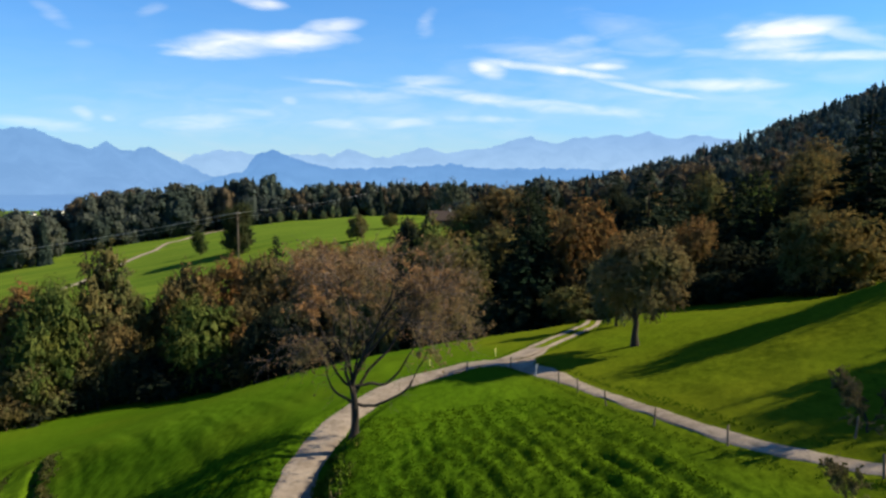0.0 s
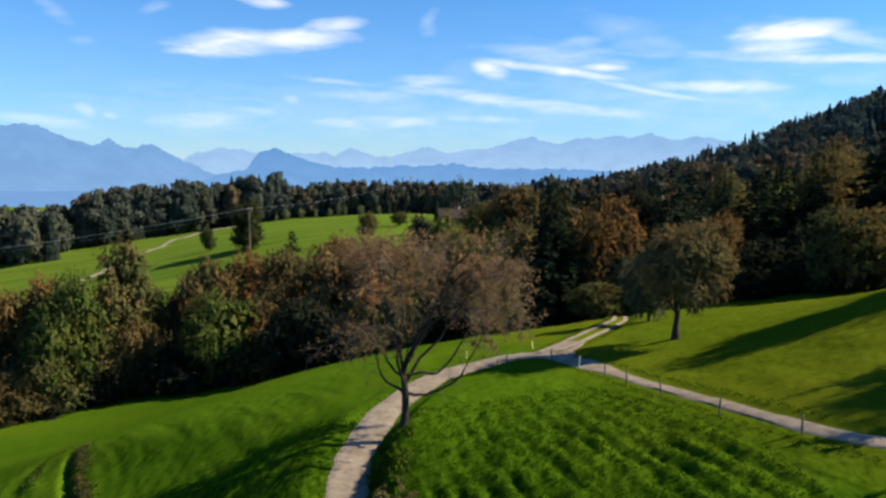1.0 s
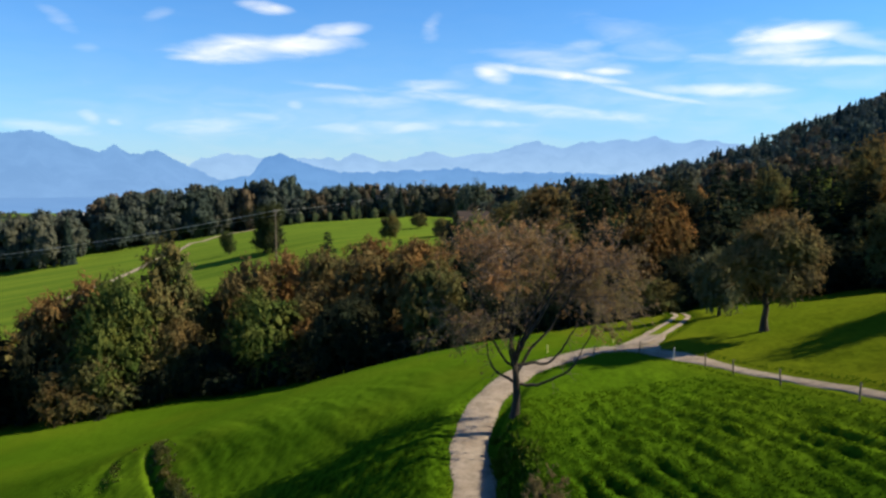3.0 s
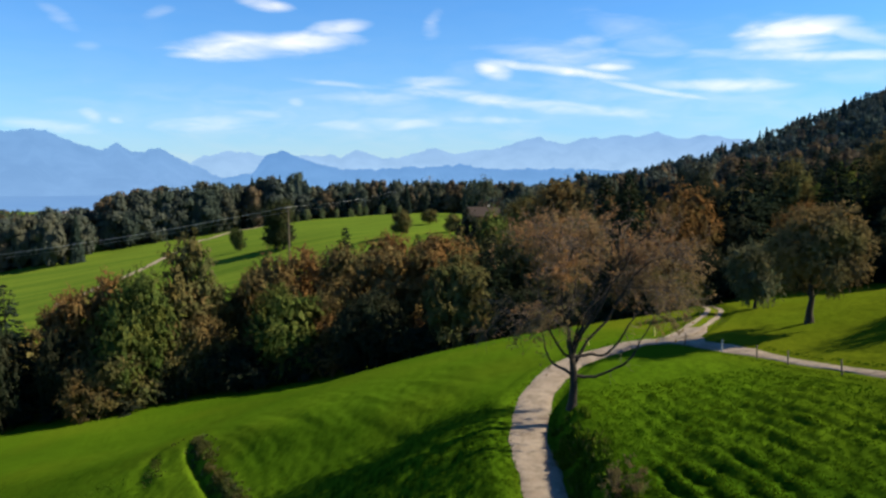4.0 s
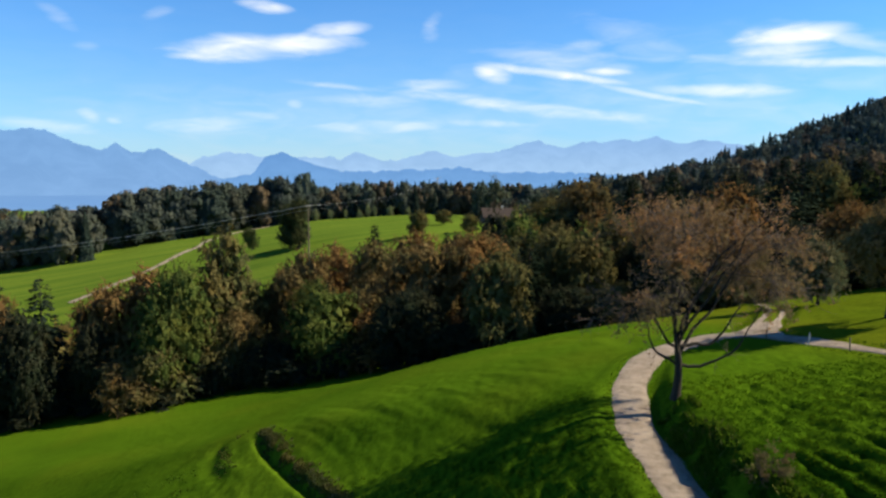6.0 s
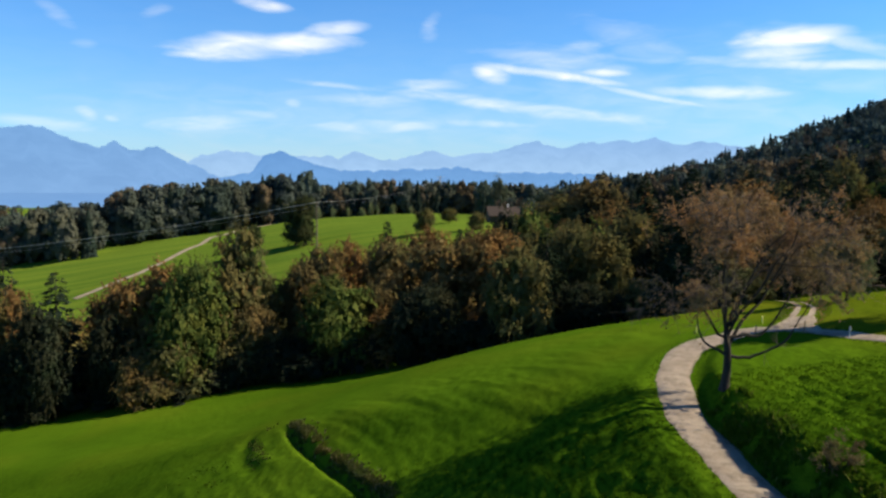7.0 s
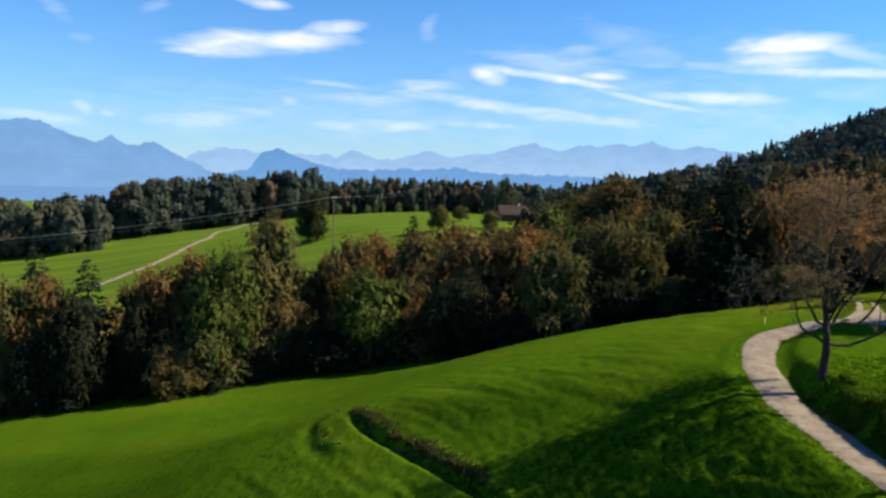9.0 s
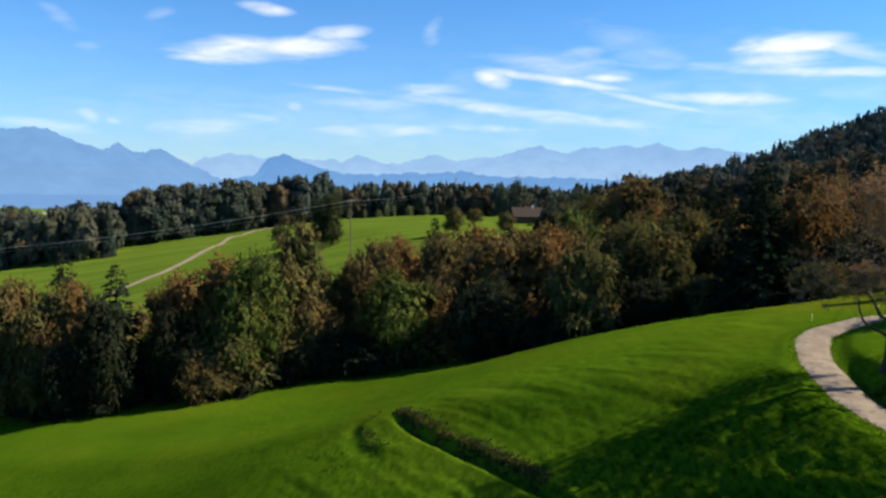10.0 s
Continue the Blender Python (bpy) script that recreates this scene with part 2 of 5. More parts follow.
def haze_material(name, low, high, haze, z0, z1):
    """Far backdrop of mountains: rock and forest, with kilometres of bluish air put in as glowing colour."""
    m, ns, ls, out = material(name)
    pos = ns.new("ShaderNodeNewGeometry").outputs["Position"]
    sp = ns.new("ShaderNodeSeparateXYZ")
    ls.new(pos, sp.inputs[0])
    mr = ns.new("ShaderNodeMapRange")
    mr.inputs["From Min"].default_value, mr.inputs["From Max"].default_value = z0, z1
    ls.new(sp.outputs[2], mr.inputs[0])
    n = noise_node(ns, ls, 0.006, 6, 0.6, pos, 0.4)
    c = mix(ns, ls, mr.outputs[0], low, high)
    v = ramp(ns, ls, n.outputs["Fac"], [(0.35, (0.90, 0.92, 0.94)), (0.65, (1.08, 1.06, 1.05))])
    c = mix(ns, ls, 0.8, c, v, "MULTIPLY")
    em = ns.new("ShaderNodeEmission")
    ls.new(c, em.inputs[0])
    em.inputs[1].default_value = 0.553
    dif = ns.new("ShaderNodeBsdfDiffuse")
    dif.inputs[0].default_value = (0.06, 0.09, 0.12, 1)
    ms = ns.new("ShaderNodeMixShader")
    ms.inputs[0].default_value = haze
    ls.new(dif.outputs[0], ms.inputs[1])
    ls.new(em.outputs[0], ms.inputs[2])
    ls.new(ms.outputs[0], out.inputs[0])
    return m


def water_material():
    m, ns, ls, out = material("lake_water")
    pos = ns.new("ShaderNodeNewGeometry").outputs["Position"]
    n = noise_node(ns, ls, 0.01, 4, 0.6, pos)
    # hazy sky light on the water is put in as blue glow
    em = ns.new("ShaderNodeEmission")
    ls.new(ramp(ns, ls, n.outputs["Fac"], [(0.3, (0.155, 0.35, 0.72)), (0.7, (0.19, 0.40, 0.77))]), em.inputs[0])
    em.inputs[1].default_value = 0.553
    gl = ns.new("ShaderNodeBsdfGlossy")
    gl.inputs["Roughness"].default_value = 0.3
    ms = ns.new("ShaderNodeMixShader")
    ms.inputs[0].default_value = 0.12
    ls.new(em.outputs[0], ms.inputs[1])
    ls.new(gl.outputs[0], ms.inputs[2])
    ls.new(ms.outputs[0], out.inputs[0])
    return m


GRASS, GRAVEL, LEAF, WOODS, WATER = grass_material(), gravel_material(), leaf_material(), woods_material(), water_material()
NEEDLE = leaf_material("needles", 0.12)
BARK = plain_material("grey_brown_bark", (0.032, 0.026, 0.021), 0.95, 6.0, 0.45, 0.9, 0.04)
WEATHERED = plain_material("weathered_wood", (0.13, 0.10, 0.075), 0.9, 9.0)


# ---- mesh helpers ----
def quads(name, verts, faces, mat, smooth=False, colours=None):
    """A mesh of four-sided faces from arrays."""
    me = bpy.data.meshes.new(name)
    verts, faces = np.asarray(verts, np.float32), np.asarray(faces, np.int32)
    me.vertices.add(len(verts))
    me.vertices.foreach_set("co", verts.ravel())
    me.loops.add(faces.size)
    me.loops.foreach_set("vertex_index", faces.ravel())
    me.polygons.add(len(faces))
    me.polygons.foreach_set("loop_start", np.arange(0, faces.size, 4, dtype=np.int32))
    me.polygons.foreach_set("use_smooth", np.full(len(faces), smooth))
    if colours is not None:
        a = me.attributes.new("leaf", "FLOAT_COLOR", "POINT")
        a.data.foreach_set("color", np.asarray(colours, np.float32).ravel())
    me.materials.append(mat)
    me.update(calc_edges=True)
    me.validate()
    return me


class Bag:
    """Gathers vertices and four-sided faces."""

    def __init__(self):
        self.v, self.f, self.n = [], [], 0

    def add(self, v, f):
        self.v.append(np.asarray(v, float))
        self.f.append(np.asarray(f, int) + self.n)
        self.n += len(v)

    def arrays(self):
        return np.concatenate(self.v), np.concatenate(self.f)

    def mesh(self, name, mat, smooth=False):
        return quads(name, *self.arrays(), mat, smooth)

    def tube(self, pts, radii, sides=6):
        pts = np.asarray(pts, float)
        d = np.gradient(pts, axis=0)
        d /= np.linalg.norm(d, axis=1)[:, None] + 1e-9
        ref = np.where(np.abs(d[:, 2:3]) > 0.9, [[1.0, 0, 0]], [[0, 0, 1.0]])
        a = np.cross(d, ref)
        a /= np.linalg.norm(a, axis=1)[:, None] + 1e-9
        b = np.cross(d, a)
        ang = np.linspace(0, 2 * np.pi, sides, endpoint=False)
        ring = np.cos(ang)[None, :, None] * a[:, None] + np.sin(ang)[None, :, None] * b[:, None]
        v = pts[:, None] + ring * np.asarray(radii, float)[:, None, None]
        n = len(pts)
        i, j = np.meshgrid(np.arange(n - 1), np.arange(sides), indexing="ij")
        k = (j + 1) % sides
        f = np.stack([i * sides + j, i * sides + k, (i + 1) * sides + k, (i + 1) * sides + j], -1).reshape(-1, 4)
        self.add(v.reshape(-1, 3), f)

    def box(self, lo, hi):
        x0, y0, z0 = lo
        x1, y1, z1 = hi
        v = [(x0, y0, z0), (x1, y0, z0), (x1, y1, z0), (x0, y1, z0), (x0, y0, z1), (x1, y0, z1), (x1, y1, z1), (x0, y1, z1)]
        self.add(v, [(0, 3, 2, 1), (4, 5, 6, 7), (0, 1, 5, 4), (1, 2, 6, 5), (2, 3, 7, 6), (3, 0, 4, 7)])

    def cards(self, p, normal, size, rng, aspect=0.7):
        """Leaf-shaped four-sided blades at p, facing normal."""
        n = len(p)
        nn = normal / (np.linalg.norm(normal, axis=1)[:, None] + 1e-9)
        a = np.cross(nn, rng.normal(size=(n, 3)))
        a /= np.linalg.norm(a, axis=1)[:, None] + 1e-9
        b = np.cross(nn, a)
        s = np.asarray(size, float).reshape(-1, 1) * np.ones((n, 1))
        fold = nn * s * 0.18
        v = np.stack([p - a * s * 0.5, p + b * s * aspect * 0.5 - fold, p + a * s * 0.5, p - b * s * aspect * 0.5 - fold], 1)
        self.add(v.reshape(-1, 3), np.arange(4 * n).reshape(-1, 4))


def part(name, me, parent, label=""):
    ob = new(name, me)
    ob.parent = parent
    if label:
        ob["label"] = label
    return ob


def thing(name, label, category, group="", kind=""):
    return tagged(new(name), label, category, group, kind)


# ---- lie of the land ----
def hash01(i, j, seed):
    h = (i.astype(np.int64) * 374761393 + j.astype(np.int64) * 668265263 + seed * 1442695041) & 0x7FFFFFFF
    h = ((h ^ (h >> 13)) * 1274126177) & 0x7FFFFFFF
    return ((h ^ (h >> 16)) & 0xFFFF) / 65535.0


def vnoise(x, y, seed=0):
    """Smooth noise from -1 to 1 with cells one unit wide."""
    i, j = np.floor(x), np.floor(y)
    s, t = x - i, y - j
    s, t = s * s * (3 - 2 * s), t * t * (3 - 2 * t)
    i, j = i.astype(np.int64), j.astype(np.int64)
    a, b = hash01(i, j, seed), hash01(i + 1, j, seed)
    c, d = hash01(i, j + 1, seed), hash01(i + 1, j + 1, seed)
    return 2 * ((a * (1 - s) + b * s) * (1 - t) + (c * (1 - s) + d * s) * t) - 1


def smooth01(a, b, x):
    t = np.clip((x - a) / (b - a), 0, 1)
    return t * t * (3 - 2 * t)


# the hillside: heights on rows ahead, each row fanned out from left to right
LAND_Y = np.array([-30, 10, 40, 58, 78, 105, 140, 210, 340, 600, 1200.0])
LAND_U = np.array([-0.9, -0.6, -0.35, -0.1, 0.15, 0.4, 0.65])
LAND = np.array([
    [-3.7, -1.9, -1.1, -0.8, 0.1, 2.2, 5.5],
    [-17.2, -10.8, -6.5, -1.7, 1.8, 6.7, 14.4],
    [-28.8, -20.3, -12.9, -1.8, 4.9, 11.3, 21.6],
    [-36.7, -25.4, -12.3, -1.6, 3.8, 15.0, 21.4],
    [-40.0, -28.1, -13.3, -2.95, 2.8, 9.2, 16.1],
    [-39.9, -28.7, -20.0, -7.6, -0.95, 3.9, 10.1],
    [-41.7, -32.1, -25.0, -16.8, -5.3, 4.2, 8.2],
    [-45.0, -35.8, -26.5, -13.6, -2.5, 6.0, 13.4],
    [-45.7, -42.5, -23.4, -4.8, -2.2, 10.2, 35.1],
    [-41.1, -39.9, -25.1, -9.8, -9.7, 18.6, 79.7],
    [-44.1, -43.9, -37.4, -22.2, -10.1, 83.6, 198.9],
])


def weights(f, n):
    i = np.clip(np.floor(f), 0, n - 2).astype(int)
    s = f - i
    w = np.stack([-s + 2 * s**2 - s**3, 2 - 5 * s**2 + 3 * s**3, s + 4 * s**2 - 3 * s**3, -s**2 + s**3], -1) / 2
    return i, w


def hillside(x, y):
    """Height of the land by a smooth surface through LAND."""
    x, y = np.asarray(x, float), np.asarray(y, float)
    yc = np.clip(y, -30, 1200)
    fv = np.interp(np.log(yc + 60), np.log(LAND_Y + 60), np.arange(len(LAND_Y)))
    fu = np.interp(x / (yc + 60), LAND_U, np.arange(len(LAND_U)))
    pad = np.pad(LAND, 1, mode="reflect", reflect_type="odd")
    iv, wv_ = weights(fv, len(LAND_Y))
    iu, wu = weights(fu, len(LAND_U))
    z = np.zeros_like(fv)
    for a in range(4):
        for b in range(4):
            z += wv_[..., a] * wu[..., b] * pad[iv + a, iu + b]
    back = smooth01(-0.05, 0.1, x / (yc + 60))
    drop = smooth01(1480, 2300, y) * (1 - back) + smooth01(1010, 1800, y) * back
    return z * (1 - drop) - 90 * drop


def spline(pts, step=0.8):
    """A smooth line through pts, resampled."""
    p = np.asarray(pts, float)
    q = np.vstack([2 * p[0] - p[1], p, 2 * p[-1] - p[-2]])
    out = []
    for k in range(1, len(q) - 2):
        n = max(2, int(np.linalg.norm(q[k + 1] - q[k]) / step))
        t = np.linspace(0, 1, n, endpoint=False)[:, None]
        out.append(0.5 * (2 * q[k] + (q[k + 1] - q[k - 1]) * t + (2 * q[k - 1] - 5 * q[k] + 4 * q[k + 1] - q[k + 2]) * t**2
                          + (3 * q[k] - q[k - 1] - 3 * q[k + 1] + q[k + 2]) * t**3))
    return np.vstack(out + [p[-1:]])


LANE = spline([(-7.0, -60), (-7.5, -20), (-8.6, 20), (-9.5, 40), (-9.6, 47), (-9.6, 52.3), (-7.8, 61.2), (-3.8, 69), (2.2, 73.0), (4.9, 72.6), (6.9, 70.8), (8.2, 67.6), (9.2, 64.8), (10.3, 61.2), (11.4, 56.8),
               (12.2, 52.5), (13.2, 46), (14.4, 40.8), (16, 37.2), (18.9, 33), (30, 24), (60, 5)])
TRACK = spline([(6.0, 72.8), (8.2, 75.0), (10.3, 78.2), (12.9, 83.0), (15.3, 88.5), (19.5, 100), (23, 115)])
FAR_LANE = spline([(-172, 300), (-164, 327), (-163, 370), (-165, 410), (-166, 460), (-164, 500), (-158, 540), (-140, 575)], 5)
LANE_HALF, TRACK_HALF = 1.32, 1.2
TERRACE = spline([(-110, 112), (-94, 106), (-62, 90.5), (-43, 79.5), (-27, 69), (-14, 65)], 0.35)
GULLY = spline([(-42.1, 79.0), (-38.4, 70.1), (-35.4, 64.2), (-32.9, 59.6), (-30.6, 55.4), (-28.8, 52.2), (-27.2, 49)], 0.35)
NOTCH = spline([(-45.2, 81), (-45.8, 78), (-44.6, 73), (-42.2, 68.2)], 0.35)


def lane_level(p):
    return hillside(p[:, 0], p[:, 1]) - 0.12 + 0.14 * smooth01(7, 10, p[:, 0]) - 0.33 * (1 - smooth01(52, 60, p[:, 1])) * (p[:, 0] < 0)


LANE_Z, TRACK_Z = lane_level(LANE), lane_level(TRACK)
LANE_HILL = hillside(LANE[:, 0], LANE[:, 1])
LANE_TILT = 0.85 * smooth01(6, 9, LANE[:, 0])      # how far the lane follows the cross slope
LANE_Z = np.convolve(np.pad(LANE_Z, 4, mode="edge"), np.ones(9) / 9, "valid")


def nearest(x, y, line):
    """Distance to a line, the sign of the side (right of its course is positive) and the nearest index."""
    best, idx = np.full(x.shape, 1e9), np.zeros(x.shape, int)
    for k, (a, b) in enumerate(line):
        d = (x - a) ** 2 + (y - b) ** 2
        m = d < best
        best[m], idx[m] = d[m], k
    return np.sqrt(best), idx


def ground(x, y, detail=True):
    """Height of the ground with lanes cut in, mown swaths, terraces and tufts."""
    x, y = np.asarray(x, float), np.asarray(y, float)
    z = hillside(x, y)
    near = (y > -58) & (y < 130) & (np.abs(x) < 160)
    if near.any():
        xn, yn = x[near], y[near]
        zn = z[near]
        dl, il = nearest(xn, yn, LANE)
        dt, it = nearest(xn, yn, TRACK)
        free = smooth01(1.5, 4.0, np.minimum(dl, dt))
        # a terrace edge across the lower slope, and a short gully in it
        for line, deep, w1, w2, ax in ((TERRACE, 0.5, 5.5, 24.0, 1), (GULLY, 0.65, 0.45, 1.5, 0), (NOTCH, 0.2, 0.6, 2.2, 0)):
            d, i = nearest(xn, yn, line)
            side = np.sign(line[i, ax] - (yn if ax else xn)) * d
            ends = smooth01(0, len(line) * 0.12, i) * (1 - smooth01(len(line) * 0.85, len(line) - 1, i))
            zn = zn - deep * ends * smooth01(-0.5, w1, side) * (1 - smooth01(w1, w2, side))
        # the field stands up behind a steep bank along the lane
        edge = (xn > LANE[il, 0]) * (xn < 0) * (1 - smooth01(54, 62, yn))
        zn = zn + 0.42 * edge * smooth01(1.9, 3.5, dl) * (1 - smooth01(3.8, 8.5, dl))
        below = (xn < LANE[il, 0]) * (1 - smooth01(57, 66, yn)) * (xn < -8)
        zn = zn + below * (0.45 * smooth01(1.2, 3.0, dl) - (1.0 + 1.2 * (1 - smooth01(44, 54, yn))) * smooth01(2.2, 13, dl) + (0.55 + 0.9 * (1 - smooth01(44, 54, yn))) * smooth01(14, 30, dl))
        if detail:
            # mown swaths on the field above the lane
            field = smooth01(-6, -3, xn) * (1 - smooth01(11, 15, xn)) * (1 - smooth01(52, 68, yn))
            # ribs and small slips that run down the lower slope
            rib = (1 - smooth01(-16, -11, xn)) * smooth01(-60, -40, xn) * (1 - smooth01(74, 86, yn)) * smooth01(20, 30, yn)
            across, along = 0.88 * xn + 0.47 * yn, 0.88 * yn - 0.47 * xn
            across = across + 0.9 * vnoise(along * 0.09, across * 0.1, 31)
            zn = zn + free * rib * (0.10 * vnoise(across * 0.62, along * 0.06, 32) + 0.07 * vnoise(across * 1.3, along * 0.12, 33) + (0.05 + 0.07 * (1 - smooth01(50, 60, yn))) * vnoise(xn * 1.7, yn * 1.5, 34))
            patchy = np.clip(1.15 + 1.1 * vnoise(xn * 0.22, yn * 0.18, 16) + 0.5 * vnoise(xn * 0.7, yn * 0.35, 18) - 0.09 * np.clip(xn + 2, 0, 9), 0.25, 1.7)
            zn = zn + free * field * (0.075 + 0.035 * (1 - smooth01(38, 48, yn))) * (1 - smooth01(43, 56, yn)) * patchy * np.sin(2 * np.pi * (xn + 0.5 * vnoise(xn * 0.3, yn * 0.22, 6) + 0.17 * vnoise(xn * 0.9, yn * 0.7, 26) + 0.2 * yn) / 1.35)
            zn = zn + free * ((0.045 + 0.055 * smooth01(-12, -6, xn)) * vnoise(xn * 0.45, yn * 0.3, 3) + (0.03 + 0.07 * field) * vnoise(xn * 1.5 + 0.6 * vnoise(xn, yn, 8), yn * 1.2, 4) + (0.015 + 0.045 * field) * vnoise(xn * 3.3, yn * 2.9, 5))
        reach = 1.9 - 1.0 * smooth01(8.5, 11, LANE[il, 0])
        half = LANE_HALF - 0.76 * smooth01(8.0, 11.5, LANE[il, 0])
        b = 1 - smooth01(half + 0.2, half + reach, dl)
        zn = zn * (1 - b) + (LANE_Z[il] - 0.06 + LANE_TILT[il] * (hillside(xn, yn) - LANE_HILL[il])) * b
        b = 1 - smooth01(TRACK_HALF + 0.1, TRACK_HALF + 1.4, dt)
        b = b * smooth01(1.6, 3.0, dl)
        zn = zn * (1 - b) + (TRACK_Z[it] - 0.03) * b
        z = z.copy()
        z[near] = zn
    if detail:
        z = z + np.where(y > 115, 0.8 * vnoise(x / 23, y / 23, 9), 0) * smooth01(115, 170, y)
    return z


def at(x, y):
    return float(ground(np.array([x]), np.array([y]), False)[0])


# ground: one sheet from behind the camera to the far shore
ys = np.concatenate([np.linspace(-400, -62, 12, endpoint=False), np.linspace(-62, 0, 50, endpoint=False), np.linspace(0, 28, 30, endpoint=False), np.linspace(28, 60, 135, endpoint=False),
                     np.linspace(60, 110, 105, endpoint=False), np.geomspace(110, 600, 80, endpoint=False), np.geomspace(600, 2400, 40)])
us = np.concatenate([np.linspace(-4, -1.0, 20, endpoint=False), np.linspace(-1.0, -0.42, 90, endpoint=False), np.linspace(-0.42, 0.27, 400, endpoint=False), np.linspace(0.27, 0.75, 90), np.linspace(0.8, 4, 18)])
YY, UU = np.meshgrid(ys, us, indexing="ij")
XX = UU * np.where(YY > -30, YY + 60, 30 + (-30 - YY))
ZZ = ground(XX, YY)
terr_d, terr_i = nearest(XX, np.clip(YY, -50, 200), TERRACE[::16])
below = smooth01(-4, 3, TERRACE[::16][terr_i, 1] - YY + 0.35 * (TERRACE[::16][terr_i, 0] - XX))
ROUGH = 0.5 * smooth01(-8.6, -7.6, XX) * (1 - smooth01(11, 16, XX + 0.2 * (YY - 45))) * (1 - smooth01(50, 72, YY)) + 0.3 * below * (1 - smooth01(-12, -8, XX)) + 0.28 * smooth01(12, 16, XX) + 0.06
# rougher grass on the steep bank; its dark gaps also deepen the bank's shade
ROUGH = ROUGH + 0.95 * (1 - smooth01(-12.5, -9.5, XX)) * smooth01(-48, -32, XX) * (1 - smooth01(46, 66, YY - 0.12 * (XX + 12)))
ROUGH = ROUGH + 0.3 * smooth01(-7.5, -5, XX) * (1 - smooth01(9, 13, XX)) * (1 - smooth01(40, 53, YY + 0.5 * (XX + 2)))
ROUGH = np.clip(ROUGH + 0.12 * vnoise(XX / 6, YY / 6, 21), 0, 1) * (1 - smooth01(95, 130, YY))
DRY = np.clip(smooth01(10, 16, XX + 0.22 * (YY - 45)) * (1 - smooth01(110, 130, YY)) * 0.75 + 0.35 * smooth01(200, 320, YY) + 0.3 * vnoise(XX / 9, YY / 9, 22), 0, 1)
# darker, deeper green on the near part of the field
DEEP_GREEN = smooth01(-7.5, -5, XX) * (1 - smooth01(8, 13, XX)) * (1 - smooth01(35, 50, YY + 0.25 * XX + 5 * vnoise(XX / 5, YY / 7, 23)))
# shade of the slope beside the gully, put in as deeper green
beside = smooth01(0, 5, XX - np.interp(YY, GULLY[::-1, 1], GULLY[::-1, 0])) * (1 - smooth01(-12.5, -10.5, XX)) * smooth01(15, 30, YY)
DEEP_GREEN = np.clip(DEEP_GREEN + 0.6 * below * beside * (1 + 0.5 * vnoise(XX / 4, YY / 4, 24)), 0, 1)
nr, nc = XX.shape
gi, gj = np.meshgrid(np.arange(nr - 1), np.arange(nc - 1), indexing="ij")
gf = np.stack([gi * nc + gj, gi * nc + gj + 1, (gi + 1) * nc + gj + 1, (gi + 1) * nc + gj], -1).reshape(-1, 4)
# channels: roughness, dryness, haze-paled far grass, deeper green
tagged(new("ground", quads("ground", np.stack([XX, YY, ZZ], -1).reshape(-1, 3), gf, GRASS, True, np.stack([ROUGH, DRY, smooth01(150, 260, YY), DEEP_GREEN], -1).reshape(-1, 4))),
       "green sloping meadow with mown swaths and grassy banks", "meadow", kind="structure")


LANE_WIDTH = LANE_HALF - 0.76 * smooth01(8.0, 11.5, LANE[:, 0])


def strip(name, line, level, half, mat, offsets=None, rise=0.0, seed=1, tilt=None):
    """A lane's surface with a slightly crowned section and ragged edges."""
    p = np.asarray(line, float)
    d = np.gradient(p, axis=0)
    d /= np.linalg.norm(d, axis=1)[:, None]
    side = np.stack([d[:, 1], -d[:, 0]], 1)
    offs = np.linspace(-1, 1, 11) if offsets is None else offsets
    v = []
    for o in offs:
        w = half * o * np.ones(len(p)) + (0.12 * vnoise(np.arange(len(p)) * 0.6, np.full(len(p), seed * 7.0 + o), seed) if abs(o) > 0.99 or offsets is not None else 0)
        q = p + side * np.reshape(w, (-1, 1))
        z = level + rise + 0.03 * (1 - o * o) - (0.05 if abs(o) > 0.99 else 0) + 0.015 * vnoise(q[:, 0] * 1.3, q[:, 1] * 1.3, 8)
        if tilt is not None:
            z = z + tilt * (hillside(q[:, 0], q[:, 1]) - hillside(p[:, 0], p[:, 1]))
        v.append(np.column_stack([q, z]))
    v = np.stack(v, 1)
    n, m = v.shape[:2]
    i, j = np.meshgrid(np.arange(n - 1), np.arange(m - 1), indexing="ij")
    f = np.stack([i * m + j, i * m + j + 1, (i + 1) * m + j + 1, (i + 1) * m + j], -1).reshape(-1, 4)
    return quads(name, v.reshape(-1, 3), f, mat, True)


tagged(new("road", strip("road", LANE, LANE_Z, LANE_WIDTH, GRAVEL, tilt=LANE_TILT)), "pale worn gravel farm lane curving through the meadow", "farm lane", kind="structure")
for k, o in enumerate((-0.62, 0.62)):
    tagged(new("track", strip("track", TRACK, TRACK_Z, TRACK_HALF, GRAVEL, np.array([o - 0.24, o, o + 0.24]), 0.03 + 0.002 * k, 3 + k)),
           "pale gravel wheel track running up to the wood", "farm track", "wheel tracks", "structure")
for k, (line, half) in enumerate([([(2.6, 73.7), (5.6, 74.1), (7.4, 74.7), (9.6, 77.2)], (0.7, 1.6, 1.3)), ([(7.6, 69.2), (8.0, 71.2), (8.5, 73.4), (9.9, 77.0)], (0.5, 1.0, 1.0))]):
    line = spline(line, 0.5)
    half = np.interp(np.arange(len(line)), [0, len(line) * 0.5, len(line)], half)
    tagged(new("track", strip("apron", line, ground(line[:, 0], line[:, 1]), half, GRAVEL, None, 0.05 + 0.004 * k, 6 + k, np.ones(len(line)))), "pale gravel apron where the track leaves the lane", "farm track", "wheel tracks", "structure")
